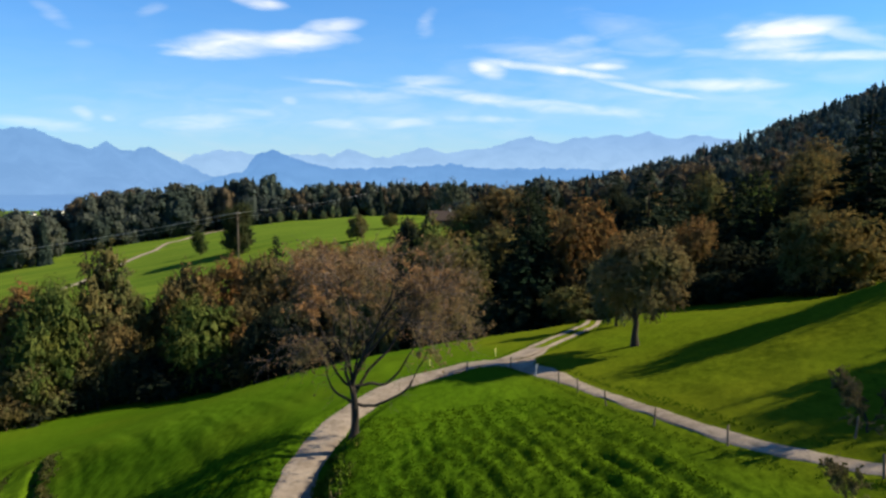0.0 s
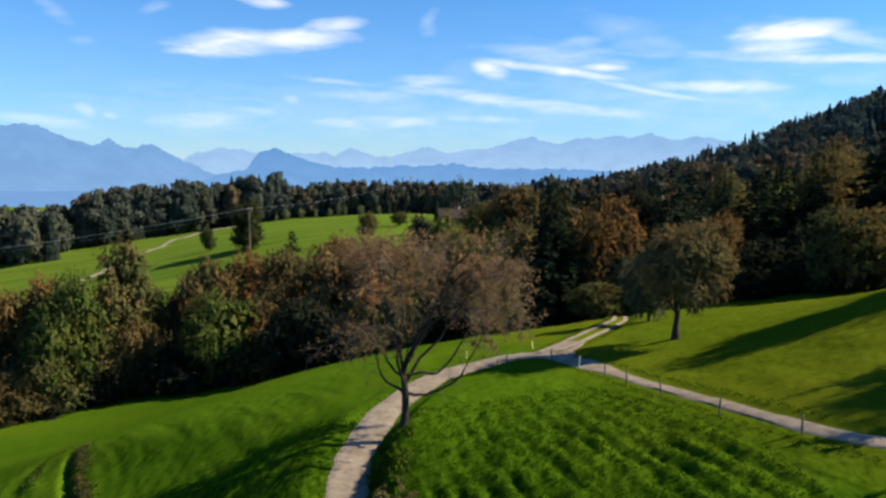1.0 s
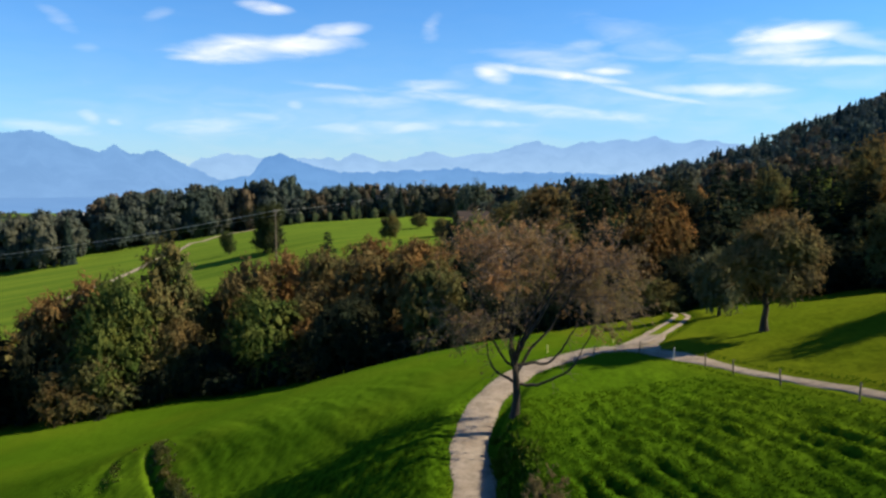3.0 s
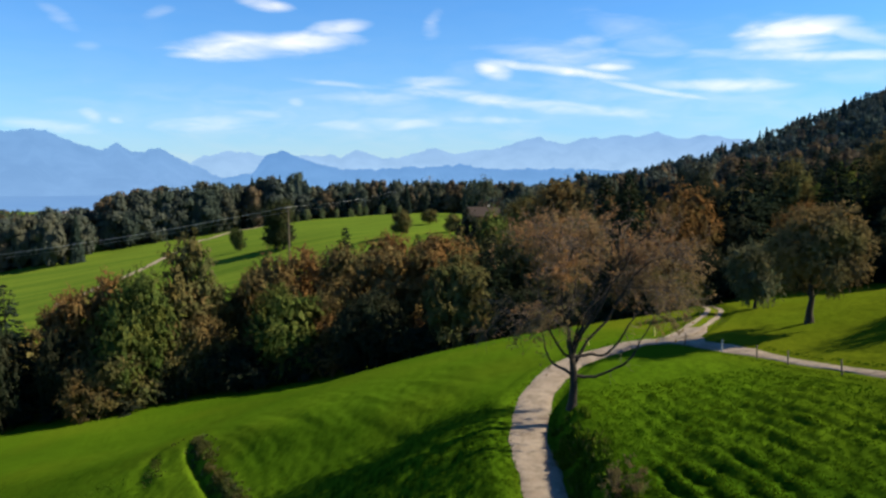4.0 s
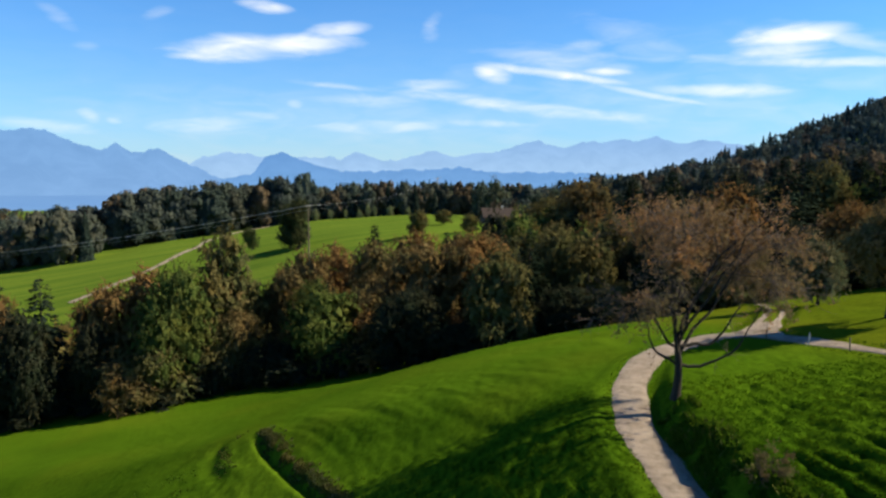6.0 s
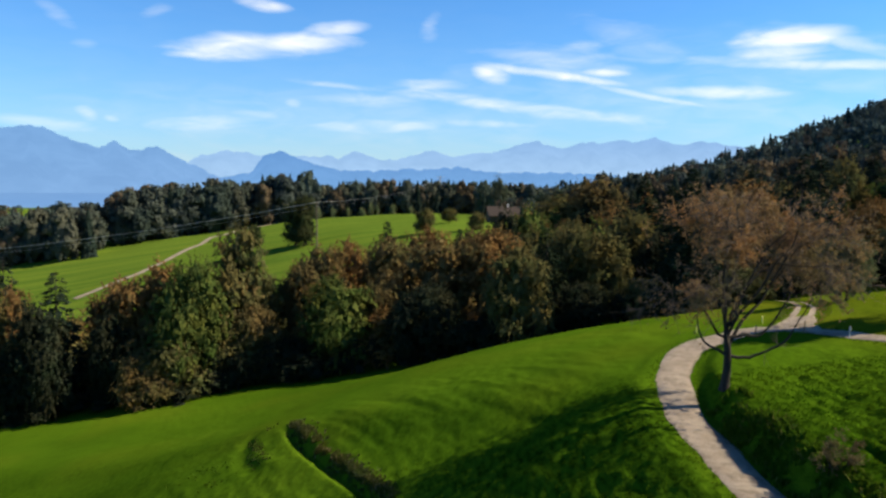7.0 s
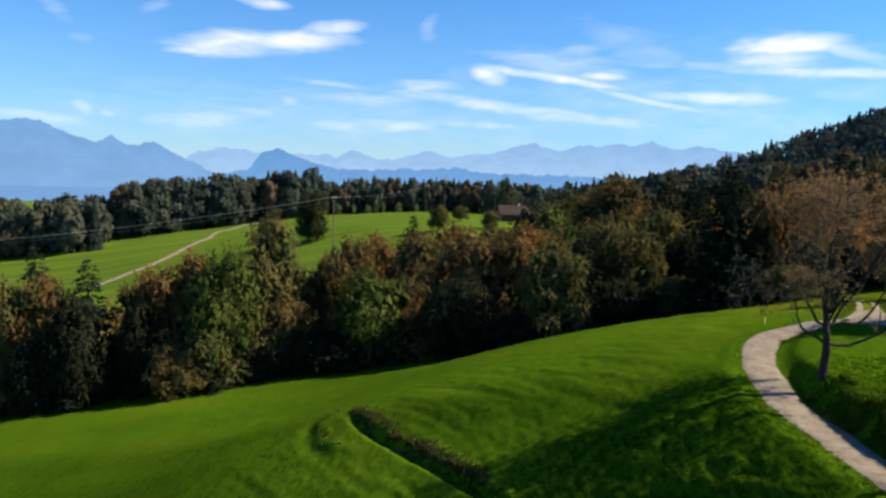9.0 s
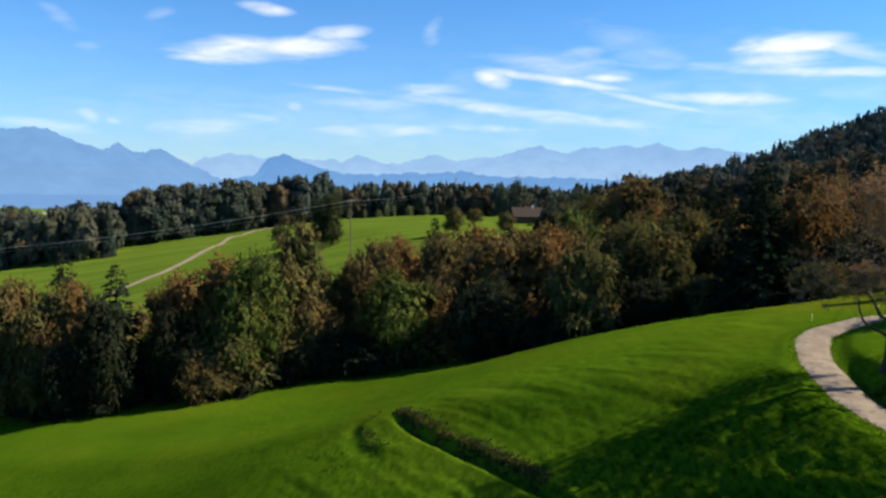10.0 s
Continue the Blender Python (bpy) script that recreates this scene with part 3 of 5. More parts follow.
tagged(new("road", strip("road_far", FAR_LANE, ground(FAR_LANE[:, 0], FAR_LANE[:, 1]) + 0.4, 1.3, GRAVEL)),
       "pale lane crossing the far meadow", "farm lane", kind="structure")

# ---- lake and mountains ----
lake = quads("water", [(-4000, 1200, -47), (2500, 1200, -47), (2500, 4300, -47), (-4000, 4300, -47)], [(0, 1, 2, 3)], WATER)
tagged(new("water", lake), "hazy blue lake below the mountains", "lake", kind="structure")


def ridge(name, label, mat, dist, peaks, foot=-60, rough=1.0, seed=1):
    """A mountain chain at a distance; peaks are (azimuth, elevation) in degrees of its summits and saddles."""
    a = np.linspace(peaks[0][0], peaks[-1][0], 260)
    pa, pe = np.array(peaks).T
    e = np.interp(a, pa, pe)
    e[0], e[-1] = pe[0], pe[-1]
    e = e + rough * (0.08 * vnoise(a * 2.3, a * 0 + seed, seed) + 0.055 * vnoise(a * 5.1, a * 0 + seed, seed + 1) + 0.03 * vnoise(a * 11.0, a * 0 + seed, seed + 2))
    rows_ = []
    for s in np.linspace(0, 1, 14):
        r = dist * (1.0 - 0.16 * (1 - s))
        top = 18.4 + dist * np.tan(np.radians(e))
        bumps = 0.10 * (1 - s) * s * 4 * (top - foot) * vnoise(a * 1.4 + 3 * s, np.full_like(a, s * 3.0), seed + 3)
        z = foot + (top - foot) * s**1.25 + bumps
        rows_.append(np.column_stack([r * np.sin(np.radians(a)), r * np.cos(np.radians(a)), z]))
    v = np.stack(rows_)
    n, m = v.shape[:2]
    i, j = np.meshgrid(np.arange(n - 1), np.arange(m - 1), indexing="ij")
    f = np.stack([i * m + j, i * m + j + 1, (i + 1) * m + j + 1, (i + 1) * m + j], -1).reshape(-1, 4)
    return tagged(new(name, quads(name, v.reshape(-1, 3), f, mat, True)), label, "mountains", kind="structure")


# glowing haze colours, paler low down where the air is thickest
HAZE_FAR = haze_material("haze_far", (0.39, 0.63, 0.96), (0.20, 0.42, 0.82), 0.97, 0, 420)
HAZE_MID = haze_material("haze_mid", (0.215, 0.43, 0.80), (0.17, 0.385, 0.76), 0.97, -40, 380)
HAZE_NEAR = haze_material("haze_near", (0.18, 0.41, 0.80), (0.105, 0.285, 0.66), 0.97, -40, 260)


def skyline(*pts):
    return [sky_dir(a, b) for a, b in pts]


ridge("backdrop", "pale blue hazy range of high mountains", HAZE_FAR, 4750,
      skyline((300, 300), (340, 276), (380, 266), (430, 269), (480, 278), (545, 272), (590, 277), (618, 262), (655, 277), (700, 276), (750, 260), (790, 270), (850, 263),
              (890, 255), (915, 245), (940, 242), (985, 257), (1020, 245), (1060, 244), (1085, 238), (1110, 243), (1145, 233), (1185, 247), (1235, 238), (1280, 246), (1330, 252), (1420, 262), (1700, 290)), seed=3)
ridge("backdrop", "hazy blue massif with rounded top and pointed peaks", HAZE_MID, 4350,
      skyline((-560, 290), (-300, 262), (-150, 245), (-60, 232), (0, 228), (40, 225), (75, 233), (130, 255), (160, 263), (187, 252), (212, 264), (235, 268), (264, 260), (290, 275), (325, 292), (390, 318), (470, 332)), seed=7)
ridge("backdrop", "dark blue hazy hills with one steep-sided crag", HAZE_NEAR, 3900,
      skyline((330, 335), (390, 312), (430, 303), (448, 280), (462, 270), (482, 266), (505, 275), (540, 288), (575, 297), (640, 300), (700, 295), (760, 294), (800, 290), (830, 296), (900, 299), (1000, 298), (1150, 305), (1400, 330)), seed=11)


# ---- trees ----
def lump(rows, cols):
    """A closed round mass of four-sided faces, of unit radius."""
    th, ph = np.meshgrid(np.linspace(0.12, np.pi - 0.12, rows), np.linspace(0, 2 * np.pi, cols, endpoint=False), indexing="ij")
    i, j = np.meshgrid(np.arange(rows - 1), np.arange(cols), indexing="ij")
    f = np.stack([i * cols + j, i * cols + (j + 1) % cols, (i + 1) * cols + (j + 1) % cols, (i + 1) * cols + j], -1).reshape(-1, 4)
    return np.stack([np.sin(th) * np.cos(ph), np.sin(th) * np.sin(ph), np.cos(th)], -1).reshape(-1, 3), f


def broadleaf(seed, h=20.0, w=14.0, base=0.02, lobes=34, leaves=5200, leaf=0.5, taper=0.85, girth=1.0):
    """Meshes of trunk with limbs and of a crown for a broad-leaved tree that stands at the origin: billows of foliage, each built of leafy sprays."""
    rng = np.random.default_rng(seed)
    wood, crown = Bag(), Bag()
    zs = np.linspace(0, h * 0.8, 9)
    lean = np.cumsum(rng.normal(0, 0.12, (9, 2)), 0)
    lean[0] = 0
    stem = np.column_stack([lean, zs])
    r0 = (0.014 * h + 0.06) * girth
    wood.tube(stem, r0 * (1 - 0.9 * np.linspace(0, 1, 9)) * np.where(np.arange(9) == 0, 1.4, 1), 8)
    cz, rz, rx = h * (base + 1) / 2, h * (1 - base) / 2, w / 2
    # billows spread evenly over the crown, at uneven depths
    k = np.arange(lobes) + rng.uniform(-0.35, 0.35, lobes)
    up = np.clip(1 - 1.82 * (k + 0.5) / lobes, -0.85, 1)
    turn = k * 2.39996 + rng.uniform(-0.4, 0.4, lobes)
    d = np.column_stack([np.sqrt(1 - up**2) * np.cos(turn), np.sqrt(1 - up**2) * np.sin(turn), up])
    wide = 1 - (1 - taper) * np.clip(np.abs(d[:, 2:3]), 0, 1)
    c = d * np.array([rx, rx, rz]) * rng.uniform(0.52, 0.84, (lobes, 1)) * wide + [0, 0, cz]
    lr = w * rng.uniform(0.12, 0.24, lobes) * math.sqrt(34 / lobes)
    for k in range(0, lobes, 3):
        a = stem[np.clip(int(rng.uniform(2, 8)), 0, 8)]
        midp = (a + c[k]) / 2 + rng.normal(0, 0.4, 3) - [0, 0, 0.05 * h]
        wood.tube(np.stack([a, (a + midp) / 2, midp, c[k]]), np.array([0.35, 0.25, 0.16, 0.06]) * r0, 5)
    q = rng.normal(size=(340, 3))
    q /= np.linalg.norm(q, axis=1)[:, None]
    crown.cards([0, 0, cz] + q * np.array([rx, rx, rz * 0.96]) * rng.uniform(0.1, 0.58, (340, 1)), q + rng.normal(0, 0.8, (340, 3)), 0.13 * w * rng.uniform(0.6, 1.1, 340), rng, 0.8)
    for k in range(lobes):
        q = rng.normal(size=(16, 3))
        q /= np.linalg.norm(q, axis=1)[:, None]
        crown.cards(c[k] + q * lr[k] * rng.uniform(0.1, 0.5, (16, 1)), q + rng.normal(0, 0.45, (16, 3)), lr[k] * rng.uniform(0.5, 0.8, 16), rng, 0.8)
    per = leaves / lobes
    for k in range(lobes):
        # sprays: short drooping rows of leaves that start on the billow
        n = max(4, int(per * (lr[k] / lr.mean()) ** 2 / 5))
        q = rng.normal(size=(n, 3)) + 0.35 * d[k]
        q /= np.linalg.norm(q, axis=1)[:, None]
        q[:, 2] = np.where(rng.uniform(size=n) < 0.45, np.abs(q[:, 2]), q[:, 2])
        go = q + rng.normal(0, 0.5, (n, 3)) - [0, 0, 0.25]
        go /= np.linalg.norm(go, axis=1)[:, None]
        size = leaf * rng.uniform(0.65, 1.25, n)
        s0 = rng.uniform(0.60, 0.92, (n, 1)) * lr[k]
        for m in range(5):
            p = c[k] + q * s0 * np.array([1.08, 1.08, 0.90]) + go * (size * 0.42 * m)[:, None] - [0, 0, 0.018 * m * m * leaf]
            crown.cards(p + rng.normal(0, 0.10 * leaf, (n, 3)), q + rng.normal(0, 0.2, (n, 3)) + [0, 0, 0.15], size * (1.12 - 0.13 * m) * rng.uniform(0.7, 1.2, n), rng)
    v, f = crown.arrays()
    low, top = np.quantile(v[:, 2], 0.004), v[:, 2].max()
    v[:, 2] = h * (base + (1 - base) * (v[:, 2] - low) / (top - low))
    v[:, :2] *= 0.5 * w / np.quantile(np.hypot(v[:, 0], v[:, 1]), 0.985)
    crown.v, crown.f = [v], [f]
    return wood.mesh("trunk", BARK, True), crown.mesh("crown", LEAF)


def spruce(seed, h=24.0, w=7.5, levels=30, dense=1.0):
    """Meshes of stem and of a crown of drooping boughs for a spruce."""
    rng = np.random.default_rng(seed)
    wood, crown = Bag(), Bag()
    wood.tube(np.column_stack([np.zeros(6), np.zeros(6), np.linspace(0, h * 0.98, 6)]), np.linspace(0.014 * h, 0.02, 6), 7)
    for k in range(levels):
        s = (k + rng.uniform(-0.3, 0.3)) / levels
        z = h * (0.05 + 0.94 * max(s, 0))
        reach = 0.5 * w * (1 - s) ** 0.75 * rng.uniform(0.85, 1.1) + 0.25
        for b in range(int((6 + 4 * (1 - s)) * dense)):
            ang = rng.uniform(0, 2 * np.pi)
            r = reach * rng.uniform(0.7, 1.15)
            n = max(3, int(4 + r * 3))
            t = np.sqrt(rng.uniform(0.05, 1.0, n))
            out = np.array([math.cos(ang), math.sin(ang), 0])
            sidev = np.array([-math.sin(ang), math.cos(ang), 0])
            p = out * (t * r)[:, None] + sidev * (rng.normal(0, 0.13, n) * r * (1.1 - t))[:, None]
            p[:, 2] += z - 0.42 * r * t**1.3 + 0.1 * r * t**4 + rng.normal(0, 0.12, n)
            nrm = np.tile(np.array([0, 0, 1.0]) + 0.5 * out, (n, 1)) + rng.normal(0, 0.5, (n, 3))
            crown.cards(p, nrm, (0.42 + 0.80 * max(0.0, 1 - s) ** 0.8) * rng.uniform(0.6, 1.25, n), rng, 0.55)
    return wood.mesh("trunk", BARK, True), crown.mesh("crown", NEEDLE)


BROAD = [broadleaf(11, 20, 14, 0.02, 34, 6000, 0.54, 0.85), broadleaf(12, 20, 12, 0.0, 30, 4600, 0.60, 0.75), broadleaf(13, 20, 16, 0.03, 38, 6600, 0.57, 0.95), broadleaf(14, 20, 9, 0.0, 28, 4200, 0.54, 0.7),
         broadleaf(15, 20, 18, 0.0, 42, 7000, 0.58, 0.9)]
FILL = [broadleaf(16, 20, 14, 0.0, 16, 1000, 1.02, 0.9), broadleaf(17, 20, 14, 0.0, 15, 1000, 1.02, 0.85)]
BUSH = [broadleaf(18, 20, 14, 0.0, 9, 560, 1.15, 0.95), broadleaf(19, 20, 14, 0.0, 8, 560, 1.15, 0.95)]
BROAD_W = [14, 12, 16, 9, 18]
SPRUCE = [spruce(21, 24, 9.5, 32, 1.2), spruce(22, 24, 8.5, 32, 1.15), spruce(23, 24, 11, 30, 1.25)]
SPRUCE_W = [7.5, 6.8, 8.8]


def plant(name, label, category, group, meshes, x, y, h0, w0, h, w, turn, colour, sink=0.15):
    root = thing(name, label, category, group)
    root.matrix_basis = pose(x, y, at(x, y) - sink, 0, 0, turn) @ Matrix.Diagonal((w / w0, w / w0, h / h0, 1))
    part("trunk", meshes[0], root)
    c = part("crown", meshes[1], root)
    c.color = (*colour, 1)
    return root


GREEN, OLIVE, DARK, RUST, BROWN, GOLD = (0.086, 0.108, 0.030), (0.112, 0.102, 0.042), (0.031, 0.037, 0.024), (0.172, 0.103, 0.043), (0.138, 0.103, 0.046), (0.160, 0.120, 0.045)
FIR, FIR_BLUE = (0.017, 0.026, 0.016), (0.021, 0.033, 0.023)
WORDS = {GREEN: "green", OLIVE: "olive-green", DARK: "dark green", RUST: "rust-orange", BROWN: "brown autumn", GOLD: "golden-yellow"}


def tree(kind, x, y, h, w, colour, turn=0.0):
    if kind == "s":
        k = int(abs(x * 7 + y * 3)) % 3
        return plant("spruce_tree", "tall dark green spruce with drooping boughs in the wood", "spruce", "spruces of the wood", SPRUCE[k], x, y, 24.0, SPRUCE_W[k], h, w, turn, colour)
    return plant("broadleaf_tree", "broad-leaved tree with %s foliage at the edge of the wood" % WORDS[colour], "tree", "trees of the wood",
                 BROAD[kind], x, y, 20.0, BROAD_W[kind], h, w, turn, colour)


# the wood beyond the meadow, from its lower end up to the hill
LOWER_WOOD = [
    (1, -115.6, 138.0, 27.0, 13.6, BROWN),
    (0, -108.2, 135.0, 25.1, 13.3, OLIVE),
    (2, -104.5, 137.0, 25.8, 14.1, RUST),
    ('s', -97.4, 140.0, 27.0, 11.5, FIR_BLUE),
    ('s', -100.8, 136.0, 22.7, 10.5, FIR),
    (0, -95.5, 132.0, 22.5, 11.2, DARK),
    (0, -102.8, 132.0, 14.3, 10.6, DARK),
    (0, -89.3, 146.5, 24.6, 14.5, RUST),
    (0, -81.4, 142.5, 27.5, 19.0, RUST),
    (4, -72.4, 140.0, 27.0, 18.5, GREEN),
    ('s', -108.1, 142.0, 30.5, 11.0, FIR_BLUE),
    (4, -79.4, 133.0, 11.0, 11.3, BROWN),
    (1, -73.7, 134.5, 12.3, 12.0, OLIVE),
]
LOWER_WOOD_FRONT = [
    (3, -65.6, 148.0, 32.1, 14.6, OLIVE),
    (1, -71.1, 152.0, 21.4, 10.9, GREEN),
    (1, -62.0, 143.0, 15.2, 10.9, BROWN),
    (0, -60.2, 156.0, 18.5, 12.6, BROWN),
    (0, -68.1, 141.0, 9.3, 11.3, DARK),
    (4, -55.7, 142.0, 8.5, 14.0, DARK),
    (1, -61.9, 150.0, 21.6, 12.1, OLIVE),
    (3, -65.3, 147.0, 21.5, 14.5, BROWN),
    (1, -66.5, 143.0, 13.1, 11.5, OLIVE),
    (0, -86.7, 137.0, 18.3, 9.8, DARK),
    (3, -56.5, 158.0, 21.7, 11.3, RUST),
]
MIDDLE_WOOD = [
    (0, -52.6, 152.0, 25.7, 14.3, BROWN),
    (2, -48.2, 172.0, 23.7, 17.1, RUST),
    (1, -37.5, 163.0, 23.2, 14.0, BROWN),
    (0, -45.0, 142.0, 19.4, 16.5, GREEN),
    ('s', -39.8, 182.0, 24.7, 10.1, FIR),
    (2, -27.0, 154.0, 22.8, 21.0, BROWN),
    (1, -17.6, 150.0, 22.8, 16.8, RUST),
    (4, -29.4, 137.0, 15.6, 15.3, DARK),
    (0, -38.3, 148.0, 18.5, 13.2, BROWN),
    (0, -13.1, 131.0, 19.5, 14.1, OLIVE),
    ('s', -7.4, 141.0, 21.2, 9.5, FIR),
    (1, -1.1, 150.0, 21.1, 12.7, OLIVE),
    (0, 4.6, 147.0, 18.4, 12.5, OLIVE),
    (2, 11.0, 157.0, 20.2, 14.1, OLIVE),
    (2, -31.0, 188.0, 21.3, 17.0, RUST),
    (0, -21.0, 194.0, 17.8, 14.0, BROWN),
    (4, -1.9, 138.0, 10.0, 13.6, DARK),
    (4, -19.4, 134.0, 7.2, 12.0, DARK),
]
UPPER_WOOD = [
    ('s', 23.6, 192.0, 23.5, 12.5, FIR),
    (0, 20.2, 225.0, 23.4, 22.2, BROWN),
    (0, 16.8, 151.0, 15.4, 14.9, DARK),
    (1, 8.7, 136.0, 8.1, 8.0, OLIVE),
    ('s', 15.1, 131.0, 26.0, 10.8, FIR),
    (0, 22.3, 127.0, 22.2, 15.0, RUST),
    (0, 21.7, 141.0, 11.8, 15.8, DARK),
    ('s', 20.9, 160.0, 22.1, 10.0, FIR),
    (0, 12.2, 235.0, 18.4, 23.2, OLIVE),
    ('s', 8.3, 150.0, 16.0, 8.1, FIR),
    (3, 25.2, 133.0, 10.3, 13.1, DARK),
]
HILL_EDGE = [
    (4, 20.5, 117.5, 6.6, 10.5, OLIVE),
    ('s', 36.5, 136.0, 24.9, 12.2, FIR_BLUE),
    ('s', 42.0, 141.0, 23.2, 12.1, FIR_BLUE),
    (0, 34.7, 152.0, 24.4, 12.3, DARK),
    (3, 51.5, 150.0, 22.4, 12.2, OLIVE),
    (1, 39.6, 119.0, 14.3, 10.7, RUST),
    ('s', 47.7, 126.0, 20.2, 11.9, FIR),
    ('s', 53.9, 131.0, 20.5, 12.4, FIR),
    ('s', 49.3, 115.0, 11.6, 5.2, FIR_BLUE),
    (2, 69.7, 147.0, 22.7, 16.5, GOLD),
    (0, 84.4, 172.0, 25.6, 18.6, BROWN),
    (2, 54.7, 103.0, 12.4, 13.0, GOLD),
    ('s', 13.8, 124.0, 24.7, 10.6, FIR),
    (0, 56.3, 109.0, 3.9, 11.8, DARK),
    (4, 52.0, 110.0, 3.3, 9.9, DARK),
    (1, 51.7, 109.0, 13.3, 10.3, OLIVE),
    ('s', 58.0, 128.0, 16.5, 12.7, FIR),
    ('s', 70.4, 127.0, 27.3, 17.1, FIR),
]
HILL_EDGE_TOP = [
    ('s', 83.5, 134.0, 27.8, 18.1, FIR),
    ('s', 86.8, 130.0, 25.1, 17.6, FIR),
    ('s', 77.5, 152.0, 19.8, 16.4, FIR),
    (0, 45.5, 117.0, 9.4, 12.6, DARK),
    (0, 50.3, 114.0, 6.9, 11.3, DARK),
    (4, 40.8, 113.0, 5.4, 11.2, DARK),
    (3, 32.7, 128.0, 14.4, 10.4, DARK),
    (0, 24.8, 121.0, 10.3, 9.8, DARK),
    (0, 16.4, 126.0, 14.6, 9.1, DARK),
]
WOOD = LOWER_WOOD + LOWER_WOOD_FRONT + MIDDLE_WOOD + UPPER_WOOD + HILL_EDGE + HILL_EDGE_TOP
for k, (kind, x, y, h, w, colour) in enumerate(WOOD):
    tree(kind, x, y, h, w, colour, 47.0 * k)

# more trees behind the front of the wood
rng = np.random.default_rng(5)
TINTS = [GREEN, OLIVE, DARK, BROWN, RUST, BROWN, OLIVE, GOLD]


def clear_of(x, y, taken, gap):
    return all((x - a) ** 2 + (y - b) ** 2 > gap * gap for a, b in taken)


taken = [(t[1], t[2]) for t in WOOD]
for k in range(900):
    y = rng.uniform(128, 235)
    x = rng.uniform(-0.62, 0.62) * (y + 60)
    u = x / (y + 60)
    # the wood is a belt on the lower side and widens into forest uphill
    depth = 172 if u < -0.12 else 172 + (u + 0.12) * 520
    front = 137 if u < 0 else 137 - 60 * u
    if u > 0.28:
        front += 18
    if not front + 4 < y < depth or not clear_of(x, y, taken, 6.0 if u < 0 else 8.0):
        continue
    taken.append((x, y))
    low = 14.5 if u < -0.12 else 18.0
    if rng.uniform() < (0.12 if u < 0.05 else 0.5):
        tree("s", x, y, rng.uniform(0.9, 1.25) * low, rng.uniform(7, 9.5), FIR if k % 2 else FIR_BLUE, 31.0 * k)
    else:
        c = TINTS[int(rng.integers(0, 8))]
        plant("broadleaf_tree", "broad-leaved tree with %s foliage inside the wood" % WORDS[c], "tree", "trees of the wood", FILL[k % 2], x, y, 20.0, 14, rng.uniform(0.75, 1.1) * low, rng.uniform(10, 14), 31.0 * k, c)

# undergrowth along the foot of the wood, added dark to keep it in shade
for k in range(44):
    x = -118 + 4.2 * k + rng.uniform(-1.5, 1.5)
    y = 137 + rng.uniform(-0.5, 3) - (max(0, x) * 0.36)
    plant("shrub", "low dark green filler shrub at the foot of the wood", "shrub", "undergrowth of the wood", BUSH[k % 2], x, y, 20.0, 14, rng.uniform(4, 8), rng.uniform(6, 9), 77.0 * k, DARK)

# dark filler behind the front, added to close sunlit gaps
for k in range(60):
    x = -114 + 2.3 * k + rng.uniform(-1.5, 1.5)
    y = 151 + rng.uniform(-5, 16)
    plant("shrub", "dark green filler undergrowth inside the wood", "shrub", "undergrowth of the wood", BUSH[k % 2], x, y, 20.0, 14, rng.uniform(5, 9), rng.uniform(7, 10), 77.0 * k, DARK)
# dark filler added before the trunks of the front trees
for k, t in enumerate(WOOD):
    if t[0] != "s" and t[3] > 9:
        a = rng.uniform(3.6, 5.8)
        plant("shrub", "low dark green filler shrub at the foot of the wood", "shrub", "undergrowth of the wood", BUSH[k % 2], t[1] + 2.5 * math.cos(a), t[2] + 2.5 * math.sin(a), 20.0, 14, rng.uniform(2.5, 5), rng.uniform(5, 8), 53.0 * k, DARK)

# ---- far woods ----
# leaf colours with bluish distance haze mixed in
HAZY_TINTS = [(0.044, 0.060, 0.052), (0.054, 0.067, 0.056), (0.066, 0.070, 0.054), (0.046, 0.058, 0.054), (0.086, 0.070, 0.050), (0.094, 0.072, 0.048), (0.050, 0.062, 0.056), (0.060, 0.070, 0.058)]


